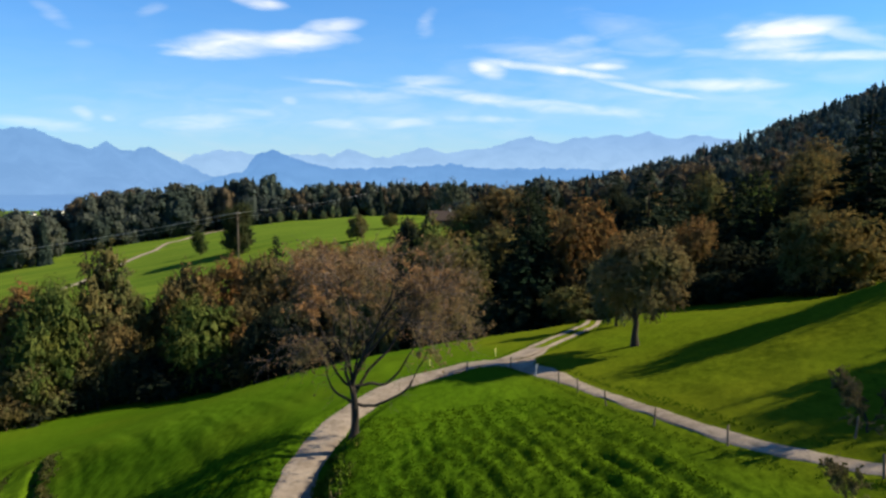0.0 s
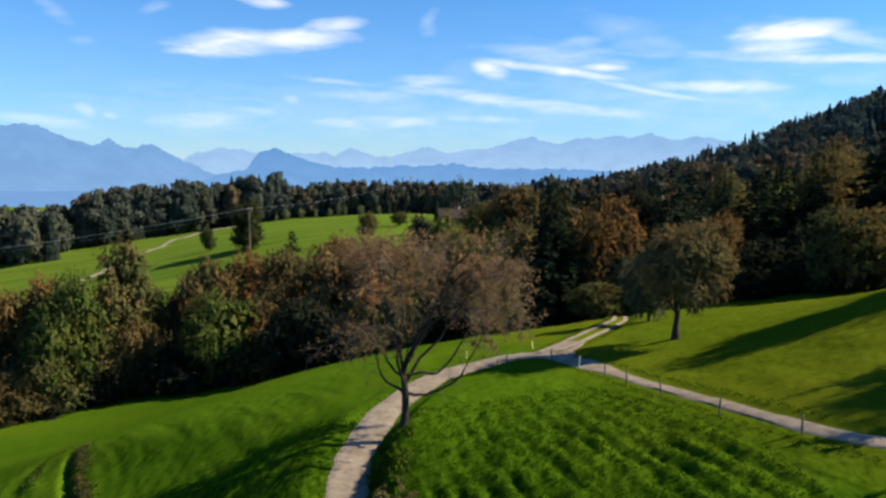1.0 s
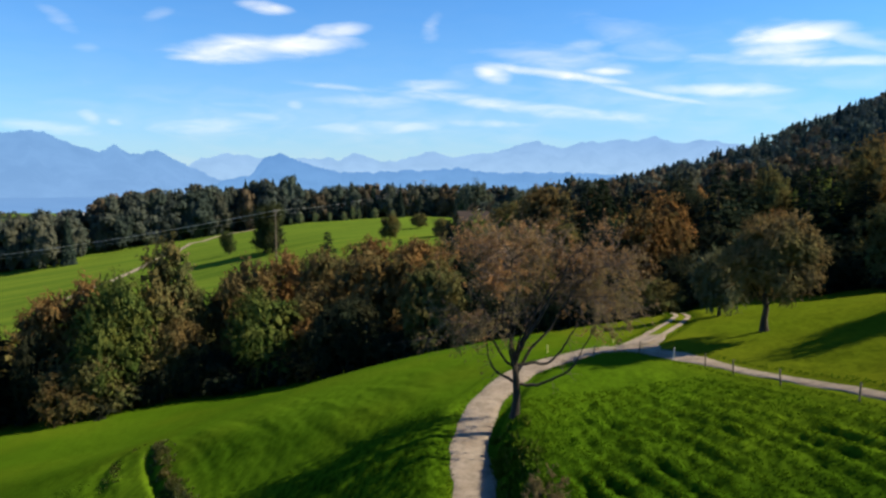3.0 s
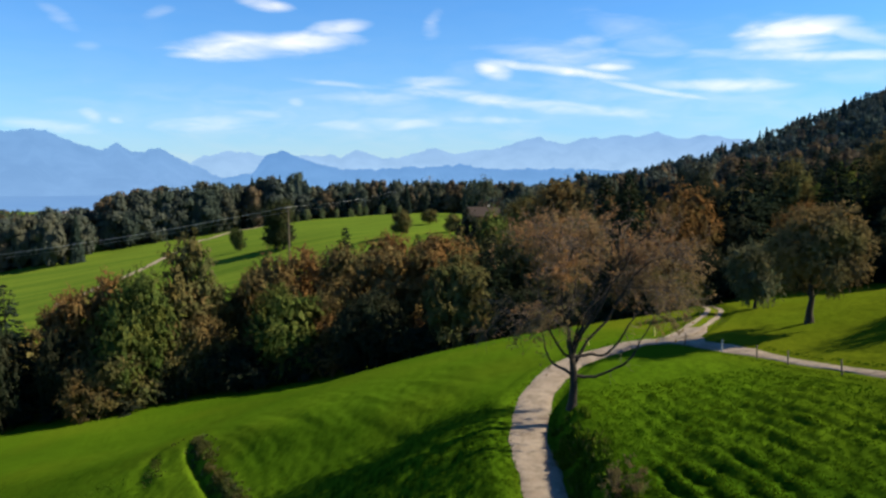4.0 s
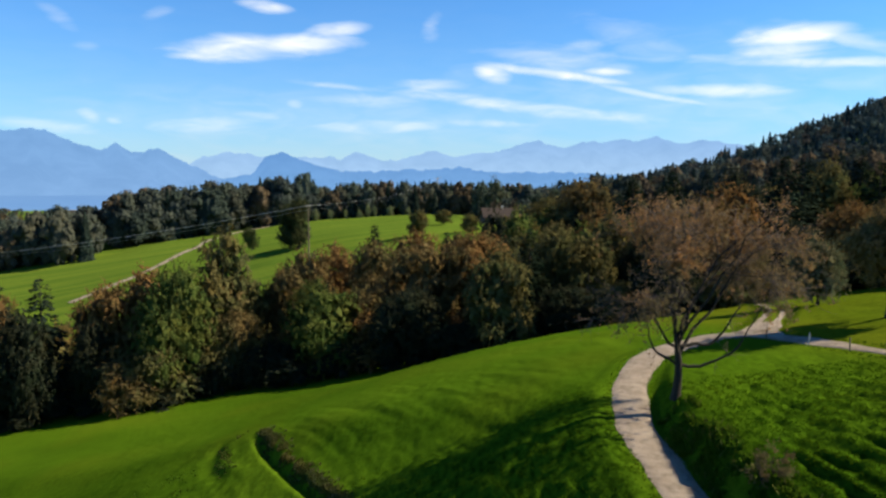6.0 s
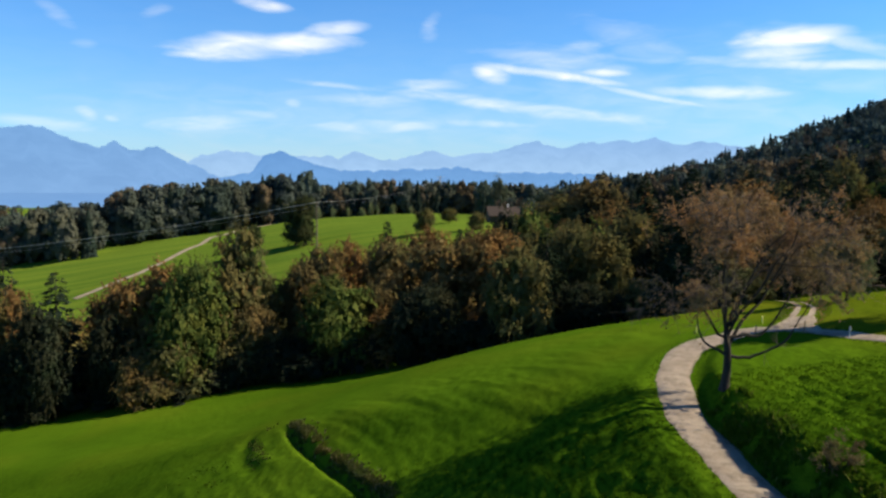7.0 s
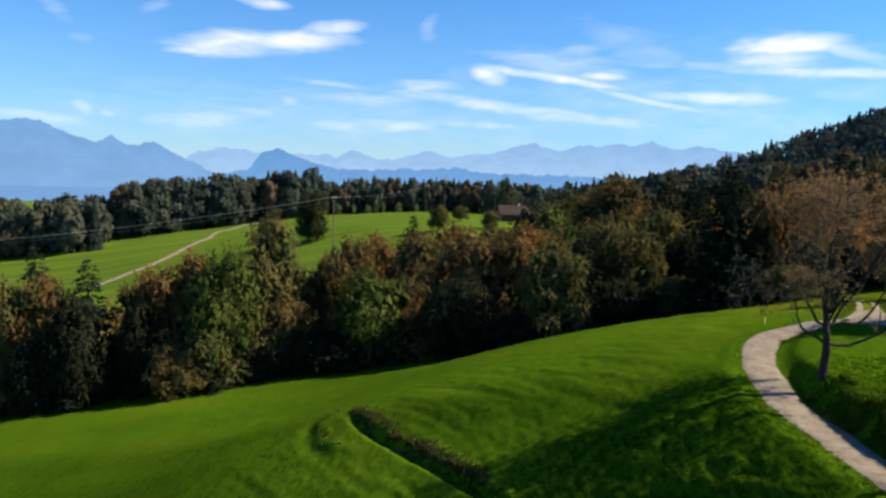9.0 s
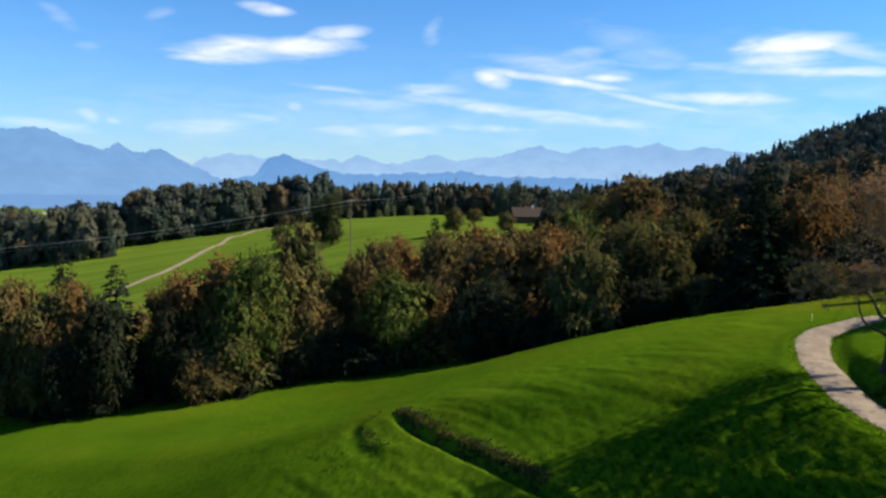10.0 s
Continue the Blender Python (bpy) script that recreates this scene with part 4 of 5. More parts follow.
def small_crown(seed, conifer, n):
    """A light crown for a distant tree of unit height and width, as vertices and faces."""
    g = np.random.default_rng(seed)
    b = Bag()
    if conifer:
        s = g.uniform(0, 1, n) ** 1.4
        a = g.uniform(0, 2 * np.pi, n)
        r = 0.5 * (1 - s) ** 0.72 * np.sqrt(g.uniform(0.25, 1, n))
        p = np.column_stack([r * np.cos(a), r * np.sin(a), 0.04 + 0.96 * s - 0.12 * r])
        nrm = np.column_stack([np.cos(a), np.sin(a), np.full(n, 0.9)]) + g.normal(0, 0.35, (n, 3))
        b.cards(p, nrm, (0.30 * (1.15 - s) + 0.10) * math.sqrt(130 / n), g, 0.8)
        return b.arrays()
    billows = 16 if n > 200 else 9
    k = np.arange(billows) + g.uniform(-0.35, 0.35, billows)
    up = np.clip(1 - 1.8 * (k + 0.5) / billows, -0.8, 1)
    turn = k * 2.39996 + seed
    d = np.column_stack([np.sqrt(1 - up**2) * np.cos(turn), np.sqrt(1 - up**2) * np.sin(turn), up])
    c = d * [0.36, 0.36, 0.40] * g.uniform(0.7, 1.05, (billows, 1)) + [0, 0, 0.52]
    lr = g.uniform(0.13, 0.23, billows) * math.sqrt(16 / billows)
    if n > 200:
        ball, core = lump(4, 6)
        b.add([0, 0, 0.5] + ball * [0.34, 0.34, 0.40] * g.uniform(0.8, 1.1, (24, 1)), core)
        for m in range(billows):
            b.add(c[m] + ball * lr[m] * g.uniform(0.5, 0.8, (24, 1)) * [1.1, 1.1, 0.62], core)
    m = g.integers(0, billows, n)
    q = g.normal(size=(n, 3)) + 0.5 * d[m]
    q /= np.linalg.norm(q, axis=1)[:, None]
    p = c[m] + q * (lr[m] * g.uniform(0.65, 1.0, n))[:, None] * [1.15, 1.15, 0.66]
    b.cards(p, q + g.normal(0, 0.35, (n, 3)) + [0, 0, 0.25], g.uniform(0.09, 0.17, n) * math.sqrt(260 / n), g, 0.8)
    return b.arrays()


CROWNS = {}
for n in (70, 130, 260, 520):
    for con in (0, 1):
        CROWNS[n, con] = [small_crown(sd + 10 * con, con, n) for sd in range(5)]


def far_woods(name, label, spots, colours):
    """Many distant trees in one mesh. spots: x, y, height, width, conifer, blades."""
    vs, fs, cs, n0 = [], [], [], 0
    for (x, y, h, w, con, n), col in zip(spots, colours):
        v, f = CROWNS[n, con][int(abs(x * 13 + y * 5)) % 5]
        a = (x * 1.7 + y) % 6.28
        ca, sa = math.cos(a), math.sin(a)
        z = float(hillside(np.array(x), np.array(y)))
        q = np.column_stack([(v[:, 0] * ca - v[:, 1] * sa) * w + x, (v[:, 0] * sa + v[:, 1] * ca) * w + y, (v[:, 2] * 1.16 - 0.15) * h + z])
        vs.append(q)
        fs.append(f + n0)
        cs.append(np.tile([*col, 1.0], (len(v), 1)))
        n0 += len(v)
    return tagged(new(name, quads(name, np.concatenate(vs), np.concatenate(fs), WOODS, False, np.concatenate(cs))), label, "forest", kind="stuff")


def scatter(count, u0, u1, y0, y1, conifer, tall, keep, blades, seed):
    g = np.random.default_rng(seed)
    spots, cols = [], []
    while len(spots) < count:
        y = math.sqrt(g.uniform(y0 * y0, y1 * y1))
        x = g.uniform(u0, u1) * (y + 60)
        if not keep(x, y):
            if g.uniform() < 0.002:
                count -= 1
            continue
        con = int(g.uniform() < conifer)
        h = tall * g.uniform(0.75, 1.12)
        w = g.uniform(0.36, 0.5) * h if con else g.uniform(0.55, 0.85) * h
        spots.append((x, y, h, w, con, blades))
        # the conifer colours are lifted and blued for haze as well
        base = ((0.022, 0.034, 0.029), (0.027, 0.041, 0.035))[int(g.integers(0, 2))] if con else HAZY_TINTS[int(g.integers(0, 8))]
        tone = g.uniform(0.8, 1.25)
        cols.append(tuple(c * tone for c in base))
    return spots, cols


def hill_keep(x, y):
    return x / (y + 60) > 0.06 + 0.03 * math.sin(y / 60) + 0.03 * smooth01(300, 500, y)


far_woods("hill_forest", "autumn forest of spruces and brown broad-leaved trees on the hill", *scatter(150, 0.08, 0.70, 215, 330, 0.3, 20, hill_keep, 520, 31))
far_woods("hill_forest", "autumn forest of spruces and brown broad-leaved trees on the hill", *scatter(270, 0.08, 0.70, 330, 490, 0.35, 21, hill_keep, 260, 30))
# haze on the upper hill: less red and more blue in the colour
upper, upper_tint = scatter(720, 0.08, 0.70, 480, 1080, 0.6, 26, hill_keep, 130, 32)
far_woods("hill_forest", "dark forest on the upper hill, tinted with bluish haze", upper, [(0.9 * r, g_ + 0.004, b_ + 0.016) for r, g_, b_ in upper_tint])
far_woods("far_woods", "mixed woods along the far edge of the meadow", *scatter(170, -0.24, 0.07, 566, 625, 0.28, 24, lambda x, y: True, 260, 33))
far_woods("far_woods", "mixed woods along the far edge of the meadow", *scatter(130, -0.430, -0.2, 500, 585, 0.2, 33, lambda x, y: y > 500 + (x + 240) * 0.62, 520, 36))
far_woods("far_woods", "low woods beyond the far meadow", *scatter(80, -0.75, -0.452, 452, 520, 0.1, 31, lambda x, y: True, 520, 34))
far_woods("far_woods", "low trees before the lake", *scatter(300, -0.85, -0.38, 680, 1300, 0.1, 14, lambda x, y: y < 930 or not -0.55 < x / (y + 60) < -0.42, 70, 38))
# leaf colours made paler and bluer for the air before the rise
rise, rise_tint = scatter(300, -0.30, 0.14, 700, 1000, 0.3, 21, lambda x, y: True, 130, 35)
far_woods("far_woods", "distant woods on a rise, tinted with bluish haze", rise, [(1.2 * r, 1.2 * g_ + 0.01, 1.2 * b_ + 0.025) for r, g_, b_ in rise_tint])
far_woods("far_woods", "small trees and bushes round the farmhouse", *scatter(46, -0.03, 0.10, 250, 420, 0.1, 11, lambda x, y: abs(x + 2) > 12 or y > 375, 130, 37))


# ---- trees of the meadow ----
def bend(bag, a, b, lift, r0, r1, rng, n=7, sides=6):
    """A branch that leaves a, curves by lift and ends at b; returns its points."""
    a, b = np.asarray(a, float), np.asarray(b, float)
    t = np.linspace(0, 1, n + 1)[:, None]
    c = (a + b) / 2 + lift
    p = a * (1 - t) ** 2 + 2 * c * t * (1 - t) + b * t * t
    p[1:-1] += rng.normal(0, 0.014 * np.linalg.norm(b - a), (n - 1, 3))
    bag.tube(p, r0 + (r1 - r0) * t[:, 0] ** 0.7, sides)
    return p


def sweep(bag, points, r0, r1, rng):
    """A long limb that passes smoothly through the points; returns eight points along it."""
    q = np.array(points, float)
    pad = np.vstack([2 * q[0] - q[1], q, 2 * q[-1] - q[-2]])
    f = np.linspace(0, len(q) - 1, 18)
    i, w = weights(f, len(q))
    p = sum(w[:, [m]] * pad[i + m] for m in range(4))
    p[1:-1] += rng.normal(0, 0.025, (16, 3))
    bag.tube(p, np.linspace(r0, r1, 18), 7)
    return p[[0, 2, 5, 7, 9, 12, 14, 17]]


def sparse_tree(seed, height, spread, fork, trunk_r, boughs, twigs, leaves, leaf, under=1.25, low=()):
    """Meshes of a wide tree that has shed most of its leaves: trunk with limbs, twigs, and the leaves left."""
    rng = np.random.default_rng(seed)
    wood, twig, crown, limbs = Bag(), Bag(), Bag(), []
    k = height / 13.4
    z = np.linspace(0, fork * 1.35, 8)
    stem = np.column_stack([0.12 * k * np.sin(z * 0.9 / k), 0.08 * k * np.sin(z * 1.3 / k + 1), z])
    wood.tube(stem, trunk_r * np.array([1.5, 1.12, 1.0, 0.95, 0.92, 0.85, 0.7, 0.5]), 10)
    mid = np.array([0.11 * spread, 0, (height + fork * under) / 2])
    rad = np.array([spread / 2, spread * 0.42, (height - fork * under) / 2])
    # the boughs end in some clumps with gaps between them
    clumps = max(6, boughs // 4)
    d = rng.normal(size=(clumps, 3))
    d /= np.linalg.norm(d, axis=1)[:, None]
    d[:, 2] = np.where(d[:, 2] < -0.7, -d[:, 2], d[:, 2])
    d = np.sign(d) * np.abs(d) ** 0.8
    d *= rng.uniform(0.40, 0.92, (clumps, 1))
    if low:
        d[:3] = (np.array([[-4.6, -0.5, 6.2], [-3.6, 2.0, 6.9], [-0.7, -0.9, 6.1]]) - mid) / rad
    goal = mid + (d[rng.integers(0, clumps, boughs)] + rng.normal(0, 0.115, (boughs, 3))) * rad
    # some long low boughs that sweep out and turn up
    for m in range(4):
        a = (0.2, 2.9, 4.6, 1.4)[m]
        goal[m] = [math.cos(a) * spread * 0.30, math.sin(a) * spread * 0.30, fork * (1.35, 1.6, 1.9, 2.1)[m]]
        if low:
            goal[m] = low[m][-1]
    order = np.argsort(-(np.linalg.norm((goal - mid) / rad, axis=1) + 0.9 * (goal[:, 2] - mid[2]) / rad[2]))
    order = np.concatenate([[0, 1, 2, 3], [o for o in order if o > 3]]).astype(int)
    nodes = [(stem[5], trunk_r * 0.55), (stem[6], trunk_r * 0.5), (stem[7], trunk_r * 0.45)]
    tips = []
    for c, o in enumerate(order):
        g = goal[o]
        if c < 12:
            start = stem[(3, 4, 5, 6)[c]] if c < 4 else stem[5 + c % 3]
            if low and c < 4:
                start = stem[(6, 4, 4, 7)[c]]
            r0 = trunk_r * (0.46 if c < 4 else 0.46)
        else:
            pos = np.array([q for q, _ in nodes])
            cost = np.linalg.norm(pos - g, axis=1) + 0.55 * np.linalg.norm(pos - stem[6], axis=1)
            b = int(np.argmin(cost))
            start, r0 = nodes[b][0], nodes[b][1] * 0.62
        length = np.linalg.norm(g - start)
        lift = np.array([0, 0, -0.16 if c < 4 else 0.06]) * length + rng.normal(0, 0.15 if c < 12 else 0.09, 3) * length
        single = c < 12 or height > 5
        if single:
            limbs.append(Bag())
        if low and c < 4:
            p = sweep(limbs[-1], [start, *low[c]], r0, r0 * 0.3, rng)
        else:
            p = bend(limbs[-1] if single else wood, start, g, lift, r0, max(0.018 * k, r0 * 0.25), rng)
        rr = r0 + (r0 * 0.25 - r0) * np.linspace(0, 1, 8)
        nodes += [(p[q], rr[q]) for q in (3, 4, 5, 6)]
        tips.append(p)
    ends = []
    share = []
    for c, p in enumerate(tips):
        full = (0.06 if low and c < 4 else 1.0) * rng.gamma(0.8) * (0.3 + 0.7 * min(1.0, max(0.0, (p[-1][2] - fork) / (0.5 * (height - fork)))))
        dd = p[-1] - p[3]
        dd /= np.linalg.norm(dd) + 1e-9
        for o in range(4 if low and c < 4 else twigs):
            q = p[int(rng.integers(3, 8))]
            out = (q - mid) / rad
            d3 = 0.35 * dd + 0.4 * out + rng.normal(0, 0.55, 3)
            d3 /= np.linalg.norm(d3)
            l3 = (0.7 + 1.9 * rng.uniform(0, 1) ** 1.6) * k * (0.45 if low and c < 4 else 1.0)
            e3 = q + d3 * l3
            p3 = bend(twig, q, e3, rng.normal(0, 0.12, 3) * l3, 0.016 * k + 0.004, 0.008, rng, 4, 4)
            for w in range(5):
                q4 = p3[int(rng.integers(1, 5))]
                d4 = 0.6 * d3 + rng.normal(0, 0.6, 3) - [0, 0, 0.15]
                e4 = q4 + d4 * rng.uniform(0.4, 0.85) * k
                p4 = bend(twig, q4, e4, rng.normal(0, 0.06, 3) * k, 0.0105, 0.005, rng, 2, 3)
                ends.append(p4[1:])
                share += [full * rng.gamma(0.55)] * 2
    ends = np.concatenate(ends)
    share = np.array(share) / np.sum(share)
    pick = ends[rng.choice(len(ends), leaves, p=share)] + rng.normal(0, 0.10 * k, (leaves, 3))
    crown.cards(pick, rng.normal(size=(leaves, 3)) + [0, 0, 0.4], leaf * rng.uniform(0.6, 1.3, leaves), rng, 0.6)
    return (wood.mesh("trunk", BARK, True), twig.mesh("twig_work", TWIG if height > 5 else STALK, True), crown.mesh("foliage", LEAF),
            [q.mesh("limb" if n < 12 else "branch", BARK, True) for n, q in enumerate(limbs)])


STALK = plain_material("dry_stalks", (0.15, 0.11, 0.05), 0.9, 3.0, 0.3, 0.2)
TWIG = plain_material("twig_bark", (0.125, 0.094, 0.076), 0.9, 3.0, 0.3, 0.2)


def sparse(name, label, category, meshes, x, y, turn, colour, scale=1.0, group=""):
    root = thing(name, label, category, group)
    root.matrix_basis = pose(x, y, at(x, y) - 0.12, 0, 0, turn) @ Matrix.Diagonal((scale, scale, scale, 1))
    trunk = part("trunk", meshes[0], root)
    for me in meshes[3]:
        part(me.name.split(".")[0], me, trunk)
    part("twig_work", meshes[1], root, "fine bare twigs")
    part("foliage", meshes[2], root).color = (*colour, 1)
    return root


LOW_LIMBS = [[(1.3, 0.05, 4.05), (2.2, 0.15, 3.98), (3.4, 0.3, 5.0), (4.0, 0.35, 6.1), (4.7, 0.4, 7.4)], [(1.3, -0.2, 2.48), (2.5, -0.4, 2.95), (3.85, -0.6, 3.8), (4.6, -0.7, 5.1), (5.5, -0.8, 6.8)],
             [(-0.5, 0.1, 2.95), (-1.35, 0.3, 3.35), (-1.8, 0.4, 4.2), (-2.0, 0.5, 5.4)], [(0.55, 0.0, 5.2), (0.7, 0.1, 6.2), (0.65, 0.1, 7.6)]]
sparse("cherry_tree", "nearly bare spreading tree with rusty last leaves beside the lane", "tree",
       sparse_tree(41, 14.0, 15.6, 3.3, 0.28, 112, 8, 19000, 0.19, 1.9, LOW_LIMBS), -6.45, 53.85, 0, (0.262, 0.162, 0.085))
orchard = broadleaf(51, 11.5, 9.0, 0.25, 44, 17000, 0.29, 0.95, 1.5)
lean = Matrix.Identity(4)
lean[1][2] = -0.15
for me in orchard:
    me.transform(pose(0, 0, 0, 0, 0, -30) @ lean @ pose(0, 0, 0, 0, 0, 30))
plant("apple_tree", "round fruit tree with thin olive-brown foliage on the meadow", "fruit tree", "", orchard, 17.9, 70.3, 1, 1, 1, 1, 30, (0.175, 0.130, 0.062))
orchard_b = broadleaf(52, 7.5, 7.0, 0.05, 28, 5500, 0.26, 0.7)
plant("fruit_tree", "small round fruit tree in front of the wood", "fruit tree", "", orchard_b, 20.4, 89.0, 1, 1, 1.16, 1.06, 80, (0.118, 0.118, 0.068))
sap = sparse_tree(61, 2.6, 2.4, 0.5, 0.05, 18, 9, 2600, 0.10)
bushy = sparse_tree(63, 2.6, 2.8, 0.4, 0.05, 24, 9, 5200, 0.10)
sparse("sapling", "scraggy half-bare sapling on the lane's bank", "sapling", sap, -6.5, 39.0, 0, (0.150, 0.110, 0.052), 1.0)
sparse("shrub", "thin half-bare shrub on the shaded meadow", "shrub", bushy, 20.6, 36.2, 120, (0.095, 0.082, 0.045), 1.15)
sparse("shrub", "brownish leafy shrub beside the lane", "shrub", bushy, 16.6, 30.4, 200, (0.105, 0.095, 0.04), 0.9)

# trees of the far meadow
for x, y, h, w, kind, col, label in [(-114.5, 360, 12, 9, 0, (0.060, 0.080, 0.030), "small oval dark green tree alone on the far meadow"), (-34.3, 305, 11, 10, 0, OLIVE, "round olive-green tree on the far meadow"),
                                     (-86, 326, 22.8, 15, 1, (0.050, 0.058, 0.026), "tall dark green tree on the far meadow"), (-90.5, 331, 21.0, 13, 1, (0.050, 0.058, 0.026), "tall dark green tree on the far meadow"),
                                     (-14, 300, 8, 8, 1, OLIVE, "small bushy tree beside the farmhouse"), (15, 352, 10, 9, 0, BROWN, "brown bushy tree beside the farmhouse"), (-24, 352, 7, 9, 4, OLIVE, "low bush on the far meadow")]:
    plant("meadow_tree", label, "tree", "trees of the far meadow", BROAD[kind], x, y, 20.0, BROAD_W[kind], h, w, x, col)
# grey-green leaf colour, lightened for the hazy distance
for k, (x, h, w) in enumerate([(-4, 22, 11), (6.4, 27, 15), (12.5, 22, 12), (33, 20, 13), (43, 24, 14), (49, 22, 12), (53, 20, 11)]):
    plant("rise_tree", "tall grey-green tree, paled by haze, on the rise behind the farmhouse", "tree", "trees on the rise", FILL[k % 2], x, 470, 20.0, 14, h, w, 50.0 * k, (0.084, 0.098, 0.072))
for k, (x, y, h, w) in enumerate([(-252, 486, 10, 17), (-263, 480, 8, 15), (-288, 470, 7, 14), (-212, 512, 7, 12)]):
    plant("shrub", "pale grey-green bush at the edge of the far woods", "shrub", "bushes of the far meadow", BUSH[k % 2], x, y, 20.0, 14, h, w, 70.0 * k, (0.085, 0.098, 0.070))
for k in range(9):
    x = -122 + 8.6 * k + 3.2 * math.sin(5 * k)
    plant("young_tree", "slender pale green young tree in a row", "tree", "row of young trees", FILL[k % 2], x, 540 + 6 * (k % 3), 20.0, 14, 7.0 + 3.5 * ((k * 7) % 4) / 3, 3.6 + 1.6 * ((k * 5) % 3), 40.0 * k, (0.15, 0.17, 0.09))
for x, y, h in [(-120, 150, 16)]:
    tree("s", x, y, h, 6, FIR_BLUE, x)
# tall trees uphill beside the meadow, which shade it
for k, (x, y, h, w) in enumerate([(60, 62.8, 22.0, 11), (71, 61.5, 25.5, 12), (57, 42.0, 17.6, 12), (64, 39.5, 19.2, 13), (72, 40, 22.4, 13), (66, 35.0, 19.2, 13), (60, 35.5, 17.0, 12)]):
    tree(0 if k % 2 else 2, x, y, h, w, DARK, 61.0 * k)

# ---- fence posts along the lane ----
def post_meshes():
    b = Bag()
    b.tube([(0, 0, -0.3), (0.01, 0, 0.5), (0.02, 0.01, 1.05), (0.02, 0.01, 1.10)], [0.06, 0.058, 0.055, 0.03], 8)
    return b.mesh("post", WEATHERED, True)


POST = post_meshes()
for k, (x, y) in enumerate([(2.2, 70.1), (6.2, 69.1), (9.4, 60.9), (10.3, 57.3), (11.1, 51.0), (12.3, 43.5), (14.6, 38.2), (19.8, 35.8), (18.9, 31.8)]):
    ob = tagged(new("fence_post", POST), "weathered round wooden fence post beside the lane", "fence post", "fence posts")
    ob.matrix_basis = pose(x, y, at(x, y), 3 * math.sin(k * 2.1), 4 * math.cos(k * 1.7), 50 * k)

def stake_mesh():
    b = Bag()
    b.tube([(0, 0, -0.2), (0, 0, 0.4), (0, 0, 0.78), (0, 0, 0.8)], [0.05, 0.05, 0.05, 0.03], 7)
    return b.mesh("stake", plain_material("pale_paint", (0.78, 0.70, 0.24), 0.7, 8.0, 0.15, 0.1), True)


STAKE = stake_mesh()
b = Bag()
b.tube([(0, 0, -0.3), (0, 0, 0.5), (0.01, 0, 1.0), (0.01, 0, 1.05)], [0.06, 0.06, 0.058, 0.03], 8)
ob = tagged(new("marker_post", b.mesh("marker_post", plain_material("chalky_paint", (0.30, 0.33, 0.36), 0.7, 8.0, 0.15, 0.1), True)), "pale grey painted marker post at the fork of the lane", "marker post")
ob.matrix_basis = pose(8.0, 64.9, at(8.0, 64.9), 2, 3, 0)
for k, (x, y) in enumerate([(5.3, 75.9), (-1.3, 75.6)]):
    ob = tagged(new("marker_stake", STAKE), "short pale yellow marker stake beside the lane", "marker stake", "marker stakes")
    ob.matrix_basis = pose(x, y, at(x, y), 2, -3, 40 * k)

# ---- grass tufts, rough growth ----
def tufts(name, label, spots, tall, colour_mat, seed, blades=3, width=0.35):
    g = np.random.default_rng(seed)
    b = Bag()
    n = len(spots)
    z = ground(spots[:, 0], spots[:, 1])
    for k in range(blades):
        a = g.uniform(0, 2 * np.pi, n)
        h = tall * g.uniform(0.5, 1.3, n)
        lean = g.normal(0, 0.35, (n, 2)) * h[:, None]
        w = width * tall * g.uniform(0.6, 1.4, n)
        dx_, dy_ = np.cos(a) * w, np.sin(a) * w
        off = g.normal(0, 0.25 * tall, (n, 2))
        x, y = spots[:, 0] + off[:, 0], spots[:, 1] + off[:, 1]
        v = np.stack([np.column_stack([x - dx_, y - dy_, z - 0.03]), np.column_stack([x + dx_, y + dy_, z - 0.03]),
                      np.column_stack([x + lean[:, 0] + dx_ * 0.5, y + lean[:, 1] + dy_ * 0.5, z + h]), np.column_stack([x + lean[:, 0] - dx_ * 0.5, y + lean[:, 1] - dy_ * 0.5, z + h])], 1)
        b.add(v.reshape(-1, 3), np.arange(4 * n).reshape(-1, 4))
    ob = new(name, b.mesh(name, colour_mat))
    return tagged(ob, label, "grass", kind="stuff")


def off_lane(p, gap=1.5):
    d, _ = nearest(p[:, 0], p[:, 1], LANE)
    e, _ = nearest(p[:, 0], p[:, 1], TRACK)
    return p[(d > gap) & (e > gap)]


g = np.random.default_rng(77)
n = 20000
p = np.column_stack([g.uniform(-6, 13, n), g.uniform(30, 58, n)])
rows_of = np.sin(2 * np.pi * (p[:, 0] + 0.5 * vnoise(p[:, 0] * 0.3, p[:, 1] * 0.22, 6) + 0.17 * vnoise(p[:, 0] * 0.9, p[:, 1] * 0.7, 26) + 0.2 * p[:, 1]) / 1.35)
p = p[rows_of > g.uniform(-1.6, 1.0, n)]
tufts("grass", "cut grass lying in rows on the field", off_lane(p, 2.4), 0.075, LEAF, 1, 3, 0.36).color = (0.046, 0.095, 0.005, 1)
n = 7000
p = np.column_stack([g.uniform(-36, -10.5, n), g.uniform(34, 60, n)])
p = p[vnoise(p[:, 0] * 0.6, p[:, 1] * 0.6, 14) > g.uniform(-1.0, 0.6, n) + 1.2 * smooth01(44, 60, p[:, 1])]
tufts("grass", "rough grass on the steep bank below the lane", off_lane(p, 1.8), 0.09, LEAF, 5).color = (0.046, 0.092, 0.005, 1)
q = LANE[(LANE[:, 1] > 34) & (LANE[:, 1] < 52.5) & (LANE[:, 0] < -5)]
